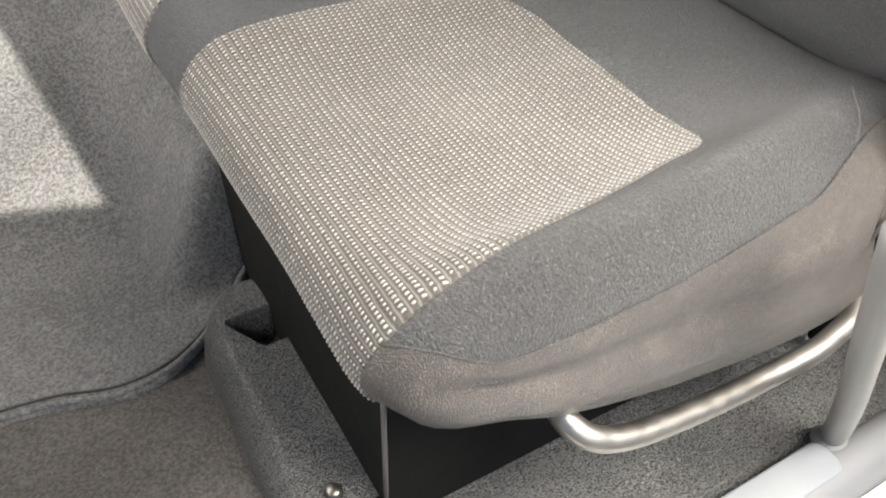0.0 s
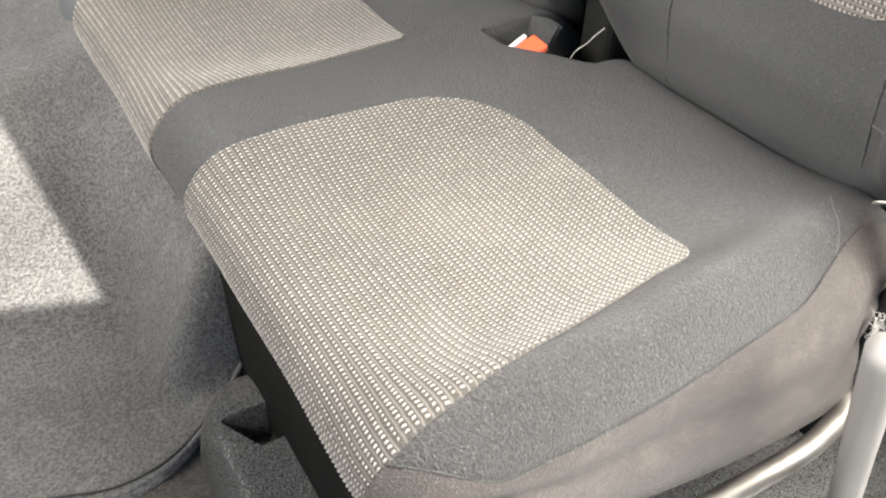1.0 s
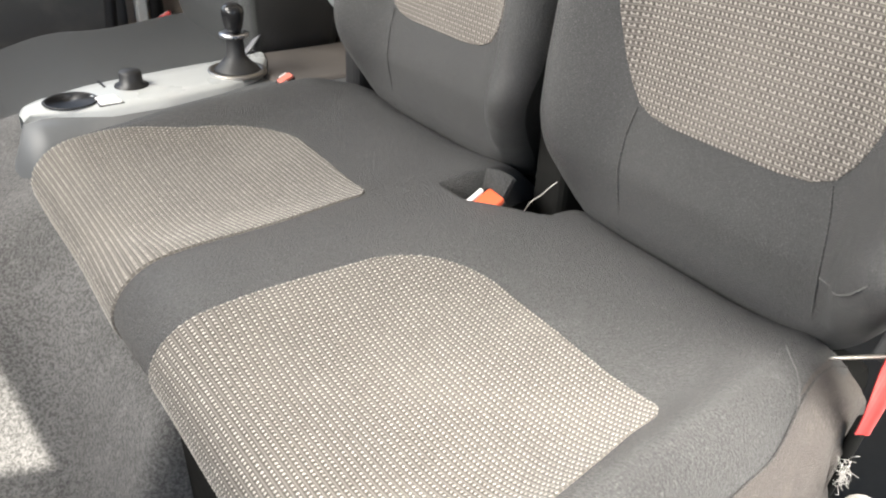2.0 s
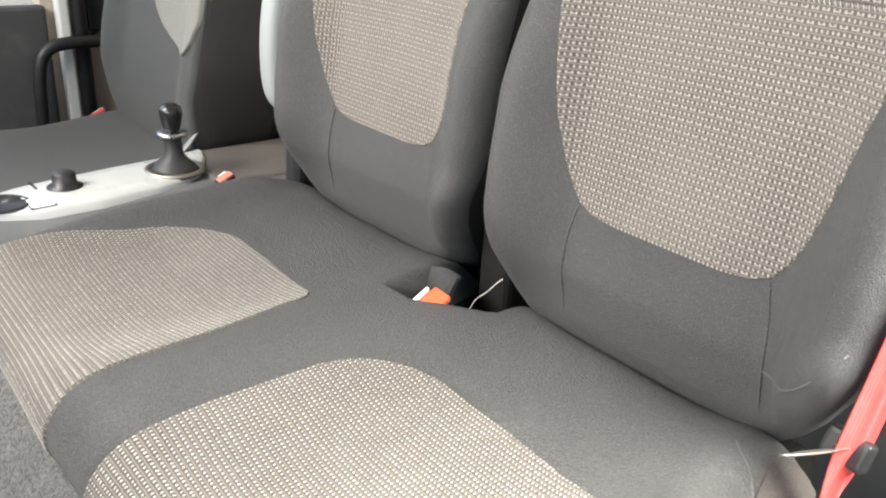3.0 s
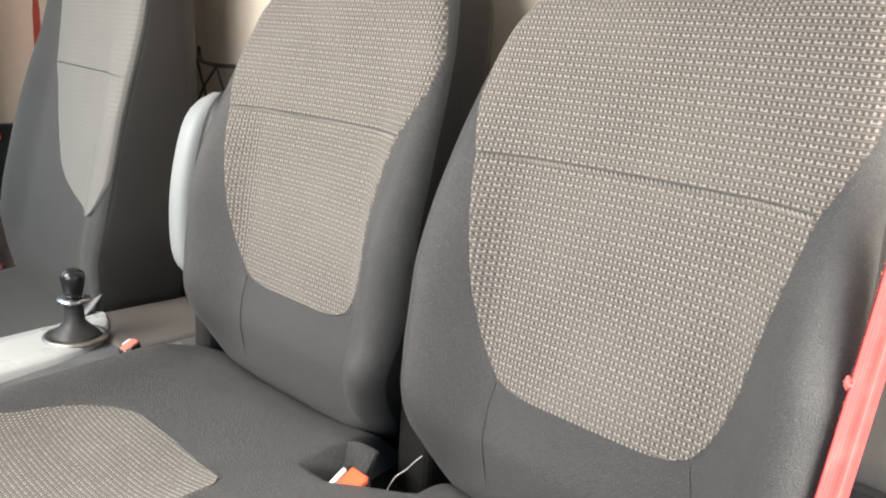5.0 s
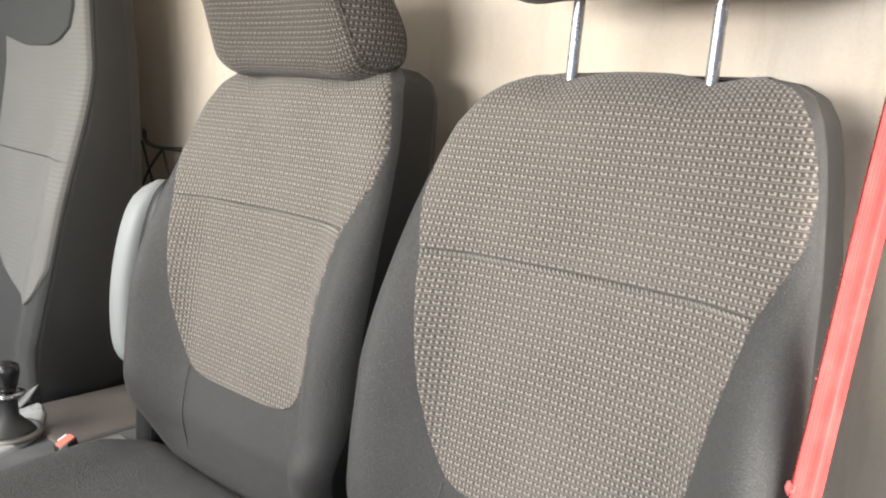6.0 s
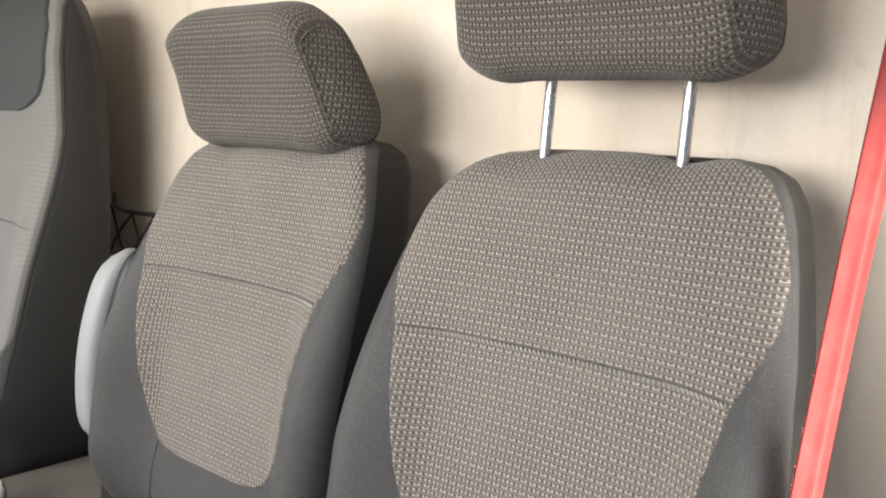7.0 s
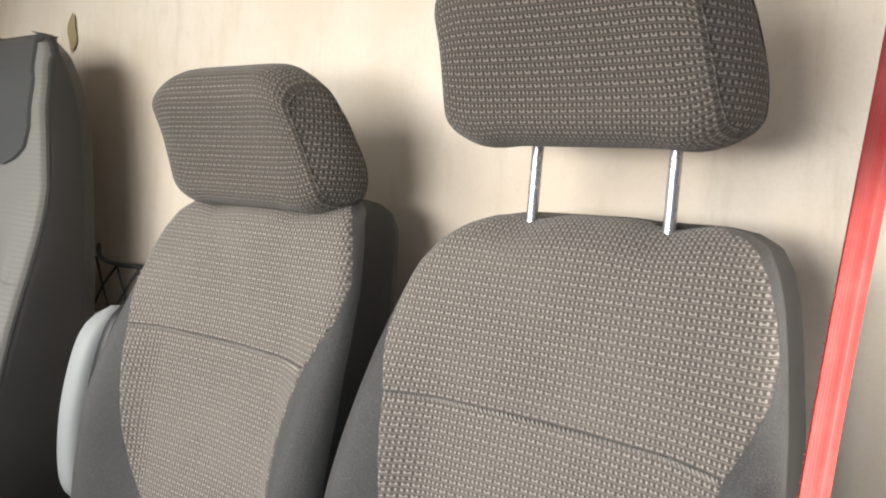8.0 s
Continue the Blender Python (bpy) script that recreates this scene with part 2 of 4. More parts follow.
def board_wall():
    n = Nodes("aged_fibreboard")
    at = n.tree.nodes.new("ShaderNodeMapping")
    at.inputs["Scale"].default_value = (9.0, 1.0, 1.6)
    n.tree.links.new(n.object(), at.inputs[0])
    streak, cloud, fine, blot = n.noise(3.0, 6, at.outputs[0], 0.7), n.noise(4.5, 5), n.noise(240.0, 4), n.noise(26.0, 6, None, 0.7)
    c = n.mix(n.ramp(cloud, 0.35, 0.68), rgb(0.66, 0.58, 0.485), rgb(0.72, 0.66, 0.58))
    c = n.mix(n.ramp(streak, 0.5, 0.75, 0.0, 0.4), c, rgb(0.50, 0.43, 0.335))
    c = n.mix(n.ramp(blot, 0.58, 0.78, 0.0, 0.35), c, rgb(0.46, 0.40, 0.32))
    c = n.mix(n.ramp(fine, 0.4, 0.8, 0.0, 0.2), c, rgb(0.52, 0.46, 0.36))
    return n.finish(c, 0.85, n.bump(fine, 0.3, 0.0008, n.bump(blot, 0.2, 0.003)), spec=0.25)


def webbing():
    n = Nodes("red_belt_webbing")
    uv = n.tree.nodes.new("ShaderNodeSeparateXYZ")
    n.tree.links.new(n.tree.nodes.new("ShaderNodeUVMap").outputs[0], uv.inputs[0])
    rib = n.math("ABSOLUTE", n.math("SUBTRACT", n.math("FRACT", n.math("MULTIPLY", uv.outputs[0], 220.0)), 0.5))
    c = n.mix(n.ramp(n.noise(30.0, 4), 0.4, 0.75), rgb(0.50, 0.030, 0.026), rgb(0.58, 0.065, 0.055))
    return n.finish(c, 0.75, n.bump(rib, 0.35, 0.0006), sheen=0.2)


DARK = fabric("charcoal_seat_cloth", (0.050, 0.0497, 0.0495), (0.071, 0.0702, 0.0695), fine=620.0, lift=0.0008, mottle=0.05, glint=0.16, smear=0.3, nap=0.42, spec=0.42)
SIDE = fabric("dusty_side_cloth", (0.048, 0.040, 0.036), (0.094, 0.079, 0.068), fine=700.0, mottle=0.5, lift=0.0009)
# Copy of DARK; the lit nap is put into brighter, coarser colour and glints.
CUSHION = fabric("brightened_cushion_cloth", (0.056, 0.0553, 0.0545), (0.082, 0.081, 0.0795), fine=430.0, lift=0.0026, glint=0.20, smear=0.8, nap=0.66)
WEAVE = weave("two_tone_seat_weave", (0.35, 0.320, 0.288), (0.114, 0.102, 0.091), (0.028, 0.025, 0.022), fuse=0.32)
WEAVE_GROUND = weave("seat_weave_ground", (0.30, 0.28, 0.255), (0.098, 0.089, 0.079), (0.026, 0.027, 0.023), pu=0.0088, pv=0.0060, printed=0.0)
# Darker, coarser copy of WEAVE: the headrests' shade is put into its colour.
WEAVE_SHADED = weave("shaded_headrest_weave", (0.235, 0.213, 0.188), (0.062, 0.055, 0.048), (0.024, 0.021, 0.018), pu=0.0100, pv=0.0064, fuse=0.5)
CARPET, VINYL, BOARD, RED = carpet_cloth(), vinyl_floor(), board_wall(), webbing()
BLACK = plastic("black_plastic", (0.014, 0.014, 0.015), 0.45, dust=0.04)
MATT_BLACK = plastic("matt_black_steel", (0.007, 0.007, 0.0065), 0.85, dust=0.02, spec=0.12)
GREY = plastic("grey_trim_plastic", (0.17, 0.17, 0.175), 0.5)
PALE_GREY = plastic("pale_grey_plastic", (0.46, 0.48, 0.49), 0.4)
SILVER = plastic("silver_console_paint", (0.46, 0.475, 0.47), 0.3, lift=0.0001, dust=0.1)
CHROME = metal("chrome", (0.42, 0.42, 0.44), 0.22)
STEEL = metal("worn_grey_steel", (0.33, 0.31, 0.285), 0.38)
ORANGE = plastic("orange_release_button", (0.80, 0.13, 0.05), 0.4, dust=0.05)
WHITE = plastic("white_paint", (0.78, 0.78, 0.76), 0.35, dust=0.1)
THREAD = plastic("pale_thread", (0.55, 0.52, 0.47), 0.9, dust=0.0)
SEAM = fabric("seam_cloth", (0.058, 0.057, 0.056), (0.085, 0.083, 0.081))
PALE_SEAM = fabric("pale_seam_cloth", (0.12, 0.118, 0.115), (0.17, 0.165, 0.16))
CREAM = plastic("cream_trim", (0.55, 0.49, 0.40), 0.6)


def ribbed_cloth():
    """Grey cloth with fine ribs across."""
    n = Nodes("driver_centre_cloth")
    at = n.tree.nodes.new("ShaderNodeSeparateXYZ")
    n.tree.links.new(n.object(), at.inputs[0])
    wave = n.math("ABSOLUTE", n.math("SUBTRACT", n.math("FRACT", n.math("ADD", n.math("DIVIDE", at.outputs[2], 0.0085), n.math("MULTIPLY", n.noise(20.0, 2), 0.5))), 0.5))
    rib = n.ramp(wave, 0.1, 0.4)
    c = n.mix(rib, rgb(0.168, 0.165, 0.155), n.mix(n.ramp(n.noise(7.0, 4), 0.3, 0.7), rgb(0.165, 0.162, 0.152), rgb(0.20, 0.196, 0.184)))
    return n.finish(c, 0.85, n.bump(rib, 0.2, 0.0006, n.bump(n.noise(700.0, 3), 0.5, 0.001)), sheen=0.2, spec=0.2)


BLACK_CLOTH = fabric("black_side_cloth", (0.022, 0.021, 0.021), (0.03, 0.029, 0.029), sheen=0.05, glint=0.0)
REAR_CLOTH = fabric("dark_rear_cloth", (0.024, 0.0238, 0.0235), (0.034, 0.0335, 0.033), glint=0.05, lift=0.0008, smear=0.3, spec=0.15, sheen=0.02)
DRIVER_PALE = ribbed_cloth()
DRIVER_DARK = fabric("driver_bolster_cloth", (0.027, 0.029, 0.027), (0.040, 0.042, 0.040), sheen=0.15, glint=0.15)


# ---- cab shell ----
WALL_Y = 0.765


def panel(name, lo, hi, material, label, category, bevel=0.0, kind="structure"):
    return tagged(part(name, box(bmesh.new(), lo, hi, bevel), material), label, category, "", kind)


def frame_wall(name, axis, at, thick, a0, a1, z0, z1, hole, material, label):
    """A wall with one opening through it; axis: the direction that it faces (x or y)."""
    h0, h1, hz0, hz1 = hole
    bm = bmesh.new()
    for lo, hi in (((a0, z0), (a1, hz0)), ((a0, hz1), (a1, z1)), ((a0, hz0), (h0, hz1)), ((h1, hz0), (a1, hz1))):
        if hi[0] - lo[0] < 1e-4 or hi[1] - lo[1] < 1e-4:
            continue
        if axis == "x":
            box(bm, (at, lo[0], lo[1]), (at + thick, hi[0], hi[1]))
        else:
            box(bm, (lo[0], at, lo[1]), (hi[0], at + thick, hi[1]))
    return tagged(part(name, bm, material), label, "wall", "", "structure")


def board_surface():
    rows = []
    for i in range(41):
        z = -0.05 + 1.65 * i / 40
        rows.append([(x, WALL_Y + 0.003 * noise.noise((x * 2, z * 2, 3)), z) for x in (-1.8 + 2.2 * j / 60 for j in range(61))])
    back = [[(p[0], WALL_Y + 0.03, p[2]) for p in row] for row in rows]
    bm = grid(rows)
    grid(back, bm=bm)
    return bm


tagged(part("wall_rear", board_surface(), BOARD, flip=True), "pale aged fibreboard lining behind the seats", "wall", "", "structure")
panel("wall_rear_lower", (-1.80, 0.742, -0.05), (0.36, 0.761, 0.41), plastic("dark_lower_panel", (0.10, 0.098, 0.095), 0.8, 200.0, 0.001), "dark grey lower panel behind the seats", "wall")
panel("ceiling", (-1.85, -0.475, 1.52), (0.42, 0.80, 1.56), CREAM, "cream cab roof lining", "ceiling")
panel("floor", (-1.85, -1.25, -0.06), (0.30, 0.80, -0.012), MATT_BLACK, "dark steel cab floor pan", "floor")
panel("wall_front", (-1.75, -1.24, -0.05), (0.42, -1.20, 0.72), BLACK, "black cab front below the windscreen", "wall")


def raked(x0, x1, lean=0.0):
    """Plain closed part of the raked front, from the dashboard up to the roof; its first edge leans by so much."""
    bm = bmesh.new()
    ring = [(-1.24, 0.70), (-1.20, 0.70), (-0.465, 1.52), (-0.505, 1.54)]
    return grid([[(x0 - lean * (1.53 - z) / 0.83, y, z) for y, z in ring], [(x1, y, z) for y, z in ring]], loop=True, caps=(True, True), bm=bm)


tagged(part("windscreen_pillar", raked(0.37, 0.42), CREAM), "plain cream windscreen pillar by the door", "pillar", "", "structure")


def visor():
    """Unseen panel added below the roof edge to block sun; its driver's edge leans."""
    rows = []
    for k in (0.0, 0.25, 0.5, 0.75, 1.0):
        y, z = -0.470 - 0.40 * k, 1.515 - 0.446 * k
        rows.append([(-0.498 - 0.087 * k, y, z), (-0.490 - 0.087 * k, y, z - 0.012), (0.365, y, z - 0.012), (0.37, y, z), (0.365, y + 0.004, z + 0.010), (-0.490 - 0.087 * k, y + 0.004, z + 0.010)])
    return grid(rows, loop=True, caps=(True, True))


tagged(part("sun_blocker", visor(), CREAM), "unseen cream panel added to block sun on the passenger side", "visor", "", "structure")
tagged(part("wall_front_corner", raked(-1.75, -1.66), CREAM), "plain cream windscreen pillar", "wall", "", "structure")
frame_wall("wall_driver_side", "x", -1.71, 0.05, -1.2, 0.765, -0.05, 1.52, (-0.85, 0.40, 0.50, 1.40), plastic("brown_grey_side_lining", (0.55, 0.47, 0.39), 0.7), "brown-grey driver side lining with a window opening")
panel("door_1", (-1.66, -0.86, 0.0), (-1.632, 0.405, 0.505), plastic("dark_door_card", (0.07, 0.07, 0.072), 0.6), "dark grey driver door card under its window", "door", 0.01)
frame_wall("wall_door_side", "x", 0.36, 0.05, -1.2, 0.80, -0.05, 1.52, (-0.75, 0.62, -0.05, 1.45), CREAM, "open passenger doorway of the cab")
panel("ground", (-60, -60, -0.95), (60, 60, -0.90), plastic("grey_asphalt", (0.06, 0.06, 0.058), 0.9, 200.0, 0.002, 0.12), "grey asphalt yard outside the cab", "ground")


panel("cab_underbody", (-1.70, -1.22, -0.90), (0.30, 0.78, -0.07), MATT_BLACK, "plain dark underbody below the cab floor", "underbody", 0.05)


def dash():
    bm = bmesh.new()
    box(bm, (-1.74, -1.19, 0.25), (0.30, -0.72, 0.70), 0.06, None, 4)
    return bm


tagged(part("dashboard", dash(), GREY), "plain dark grey plastic dashboard under the windscreen", "dashboard", "", "structure")

# sill of the open doorway
def sill_strip():
    rows = []
    for i in range(31):
        y = -0.75 + 1.5 * i / 30
        rows.append([(x, y, z) for x, z in ((0.262, 0.004), (0.268, 0.016), (0.28, 0.022), (0.300, 0.020), (0.31, 0.006), (0.315, -0.03))])
    return grid(rows)


tagged(part("door_sill_trim", sill_strip(), GREY), "dark grey grained plastic sill trim", "sill", "", "structure")
panel("door_sill", (0.312, -0.75, -0.14), (0.42, 0.62, -0.012), WHITE, "white painted door sill", "sill", 0.012)


# ---- floor coverings ----
def carpet_height(x, y):
    rise = smooth(-0.36, -0.70, x) * (1 - smooth(-1.00, -1.14, x))
    riser = 0.17 * smooth(-0.075, 0.035, y) * smooth(-0.235, -0.275, x)
    return 0.225 * rise * (0.55 + 0.45 * smooth(-0.55, -0.02, y)) + riser * (1 - 0.75 * rise)


def seam_x(y):
    """Edge of the carpet over the floor mat."""
    return lerp_table([(-0.75, -0.19), (-0.253, -0.167), (-0.211, -0.162), (-0.169, -0.150), (-0.133, -0.138), (-0.103, -0.140), (-0.068, -0.156), (-0.026, -0.187), (0.013, -0.221), (0.045, -0.245)], y)


def carpet_sheet():
    rows, n = [], 90
    for i in range(61):
        y = -0.74 + 0.80 * i / 60
        e = seam_x(y)
        row = []
        for j in range(n + 1):
            x = -1.78 + (e + 1.78) * j / n
            row.append((x, y, 0.007 + carpet_height(x, y) + 0.0035 * noise.noise((x * 9, y * 9, 0))))
        row.append((e + 0.002, y, 0.0))
        rows.append(row)
    return grid(rows)


carpet = tagged(part("carpet", carpet_sheet(), CARPET), "dark grey felt carpet moulded over the engine tunnel", "carpet", "", "structure")
edge = [(seam_x(y) - 0.004, y, 0.0075 + carpet_height(seam_x(y), y)) for y in (-0.70 + 0.745 * i / 60 for i in range(61))]
part("edge_binding", tube(bmesh.new(), curve(edge[::5], 5), 0.0034, 8), CARPET, carpet, "stitched edge binding")
groove = [(x - 0.010, y + 0.004, z + 0.0004) for x, y, z in edge]
part("edge_stitching", tube(bmesh.new(), curve(groove[::5], 5), 0.0018, 6), fabric("dark_carpet_thread", (0.03, 0.03, 0.029), (0.05, 0.05, 0.048)), carpet, "dark stitch line inside the binding")


def mat_sheet():
    rows = []
    for i in range(31):
        y = -0.74 + 0.775 * i / 30
        rows.append([(x, y, 0.001 - 0.0095 * smooth(-0.225, -0.195, x) * smooth(-0.085, -0.060, y) + 0.002 * noise.noise((x * 8, y * 8, 4))) for x in (-0.26 + 0.53 * j / 40 for j in range(41))])
    return grid(rows)


FELT = carpet_cloth("floor_mat_felt", (0.56, 0.51, 0.46))
tagged(part("floor_mat", mat_sheet(), FELT), "grey-brown felt floor mat in front of the seat", "floor mat", "", "structure")


def vinyl_cover():
    """Grained vinyl moulded up round the foot of the seat box, with a notch for an anchor, and the floor beside it."""
    rows = []
    for i in range(121):
        x = -0.232 + 0.34 * i / 120
        nose = math.sqrt(max(0.0, 1 - max(0.0, (-0.165 - x) / 0.067) ** 2))
        y0 = 0.03 - (0.03 + 0.052 - 0.02 * smooth(-0.13, -0.22, x)) * nose
        row = []
        for j in range(33):
            b = j / 32
            y = y0 + (0.032 - y0) * b
            z = 0.040 * math.sqrt(max(0.0, 1 - max(0.0, 1 - b / 0.40) ** 2)) * (0.25 + 0.75 * nose) - 0.004 * (1 - nose)
            notch = smooth(-0.158, -0.154, x) * (1 - smooth(-0.110, -0.106, x)) * smooth(-0.006 + 0.5 * (x + 0.13), -0.002 + 0.5 * (x + 0.13), y)
            if j == 0:
                row.append((x, y, -0.05))
            row.append((x, y, z * (1 - notch) - 0.03 * notch + 0.001))
        rows.append(row)
    bm = grid(rows)
    rows = []
    for i in range(31):
        y = -0.10 + 0.82 * i / 30
        rows.append([(x, y, 0.004 + 0.004 * smooth(0.25, 0.10, x) + 0.0015 * noise.noise((x * 12, y * 12, 8))) for x in (0.095 + 0.18 * j / 12 for j in range(13))])
    return grid(rows, bm=bm)


tagged(part("floor_vinyl", vinyl_cover(), VINYL), "dark grey grained vinyl round the seat box", "floor", "", "structure")


def sill_plate(x0=0.256, x1=0.295, y0=0.08, y1=0.445, r=0.014, z0=0.012, z1=0.0235):
    """Thin plate with rounded corners and a soft rim."""
    def ring(inset, z):
        out = []
        for cx, cy, a0 in ((x1 - r, y1 - r, 0), (x0 + r, y1 - r, 90), (x0 + r, y0 + r, 180), (x1 - r, y0 + r, 270)):
            out += [(cx + (r - inset) * math.cos(radians(a0 + 15 * i)), cy + (r - inset) * math.sin(radians(a0 + 15 * i)), z) for i in range(7)]
        return out
    return grid([ring(0.0, z0), ring(0.0, z1 - 0.002), ring(0.001, z1 - 0.0006), ring(0.003, z1)], loop=True, caps=(True, True))


plate = sill_plate()
tagged(part("sill_plate", plate, plastic("dull_sill_plate", (0.22, 0.23, 0.24), 0.35)), "pale grey plastic plate along the sill", "plate", "", "structure")

anchor = lathe(bmesh.new(), [(0.011, 0.0), (0.011, 0.018), (0.008, 0.022), (0.0, 0.023)], Matrix.Translation((-0.122, 0.012, -0.008)), 16)
tagged(part("anchor_bolt", anchor, BLACK), "dark anchor bolt in the notch of the vinyl", "bolt")
bolt = lathe(bmesh.new(), [(0.0125, 0.0), (0.0125, 0.003), (0.0085, 0.004), (0.0082, 0.010), (0.006, 0.0125), (0.0, 0.013)], Matrix.Translation((0.085, -0.002, 0.035)), 12)
tagged(part("floor_bolt", bolt, metal("dull_bolt", (0.20, 0.185, 0.16), 0.35)), "small dull metal bolt head at the foot of the seat box", "bolt")

# ---- double bench seat ----
PITCH = 0.47
X0, X1 = -0.728, 0.212


def cushion_profile():
    return curve([(0, 0.085, 0.248), (0, 0.054, 0.248), (0, 0.026, 0.256), (0, 0.005, 0.279), (0, 0.008, 0.307), (0, 0.036, 0.327), (0, 0.085, 0.332), (0, 0.20, 0.327), (0, 0.33, 0.332), (0, 0.44, 0.338), (0, 0.492, 0.332), (0, 0.535, 0.296)], 12)


PROF = cushion_profile()
ARC = [0.0]
for _a, _b in zip(PROF, PROF[1:]):
    ARC.append(ARC[-1] + (_b - _a).length)


def along(s):
    """Profile point and direction at arc length s."""
    for i in range(len(ARC) - 1):
        if s <= ARC[i + 1] or i == len(ARC) - 2:
            k = (s - ARC[i]) / (ARC[i + 1] - ARC[i])
            return PROF[i].lerp(PROF[i + 1], k), (PROF[i + 1] - PROF[i]).normalized()


def arc_of_y(y):
    for i in range(37, len(PROF)):
        if PROF[i].y >= y:
            return ARC[i - 1] + (ARC[i] - ARC[i - 1]) * (y - PROF[i - 1].y) / (PROF[i].y - PROF[i - 1].y)
    return ARC[-1]


def cushion_point(x, s, lift=0.0):
    """Upper surface of the bench: dished under each sitter, raised between and at the ends."""
    p, d = along(s)
    out = Vector((0, -d.z, d.y))
    top = smooth(0.06, 0.17, s)
    dish = 0.0
    for c in (0.0 - 0.015, -PITCH - 0.015):
        dish += math.exp(-(((x - c) / 0.15) ** 4))
    rise = (0.022 - 0.026 * dish * smooth(0.08, 0.2, s) * (1 - 0.55 * smooth(0.42, 0.58, s))) * top
    rise += 0.023 * math.exp(-(((x + 0.682) / 0.036) ** 2)) * smooth(0.14, 0.36, s) * (1 - smooth(0.52, 0.62, s))
    rise += 0.0140 * math.exp(-(((x - 0.168) / 0.029) ** 2)) * smooth(0.10, 0.24, s) * (1 - smooth(0.44, 0.58, s))
    rise += 0.0025 * noise.noise((x * 7, s * 7, 1.5))
    # pocket for the buckle between the two places
    mouth = smooth(-0.300, -0.272, x) * (1 - smooth(-0.190, -0.165, x)) * smooth(0.386 + 0.70 * max(0.0, x + 0.25), 0.402 + 0.70 * max(0.0, x + 0.25), p.y)
    rise -= 0.085 * mouth
    e = max(0.0, (x - (X1 - 0.074)) / 0.074, ((X0 + 0.085) - x) / 0.085)
    roll = 0.055 * (1 - math.sqrt(max(0.0, 1 - min(e, 1.0) ** 2)))
    inward = 0.036 * min(e, 1.0) ** 2 * (1 - smooth(0.07, 0.19, s)) if x > 0 else -0.085 * min(e, 1.0) ** 1.5 * (1 - smooth(0.08, 0.34, s))
    if x > 0:
        inward += 0.026 * smooth(0.10, 0.56, p.y) * smooth(0.06, 0.20, x) * smooth(0.10, 0.2, s)
    q = Vector((x - inward, p.y, p.z)) + out * (rise + lift)
    return q + Vector((0, 0.5 * roll * (1 - smooth(0.05, 0.25, s)), -roll * smooth(0.06, 0.2, s)))


SPAN = [ARC[-1] * i / 400 for i in range(401)]
TRUE = [0.0]
for _a, _b in zip(SPAN, SPAN[1:]):
    TRUE.append(TRUE[-1] + (cushion_point(-0.10, _b) - cushion_point(-0.10, _a)).length)
SPAN_TO_TRUE, TRUE_TO_SPAN = list(zip(SPAN, TRUE)), list(zip(TRUE, SPAN))

bench = thing("double_bench_seat", (-0.24, 0.25, 0.0), "double passenger bench in charcoal cloth with two-tone woven inserts", "seat")


def cushion_cover():
    xs = [X0 + (X1 - X0) * (0.5 - 0.5 * math.cos(math.pi * i / 220)) for i in range(221)]
    rows = [[cushion_point(x, ARC[-1] * j / 140) for x in xs] for j in range(141)]
    return grid(rows)


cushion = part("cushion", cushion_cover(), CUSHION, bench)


def insert_sheet(c):
    """Woven panel of one place: straight along its door side, rounded at its far rear corner."""
    s0 = 0.024
    cols = spaced(70, 0.012)
    rws = spaced(80, 0.010)
    rows, uvs = [], []
    for b in rws:
        row, uv = [], []
        for a in cols:
            yb = 0.330 - 0.016 * a ** 3
            k = max(0.0, (0.34 - a) / 0.34)
            yb -= 0.125 * (1 - math.sqrt(max(0.0, 1 - k ** 2.3))) + 0.020 * (1 - math.sqrt(max(0.0, 1 - max(0.0, (a - 0.93) / 0.07) ** 2)))
            s = s0 + (arc_of_y(yb) - s0) * b
            y = along(s)[0].y
            right = 0.178 - 0.045 * min(1.0, max(0.0, y - 0.01) / 0.26)
            left = -0.190 - 0.008 * smooth(0.0, 0.2, y) + (0.034 * smooth(0.06, 0.24, y) if c < 0 else 0.0)
            x = c + left + (right - left) * a
            rim = min(a, 1 - a, b, 1 - b)
            row.append(cushion_point(x, s, 0.0022 if rim > 0.004 else -0.001))
            uv.append((x, lerp_table(SPAN_TO_TRUE, s)))
        rows.append(row)
        uvs.append(uv)
    return grid(rows, uvs)


def insert_back(a):
    k = max(0.0, (0.34 - a) / 0.34)
    return 0.330 - 0.016 * a ** 3 - 0.125 * (1 - math.sqrt(max(0.0, 1 - k ** 2.3))) - 0.020 * (1 - math.sqrt(max(0.0, 1 - max(0.0, (a - 0.93) / 0.07) ** 2)))


def insert_sides(s, c):
    y = along(s)[0].y
    return -0.190 - 0.008 * smooth(0.0, 0.2, y) + (0.034 * smooth(0.06, 0.24, y) if c < 0 else 0.0), 0.178 - 0.045 * min(1.0, max(0.0, y - 0.01) / 0.26)


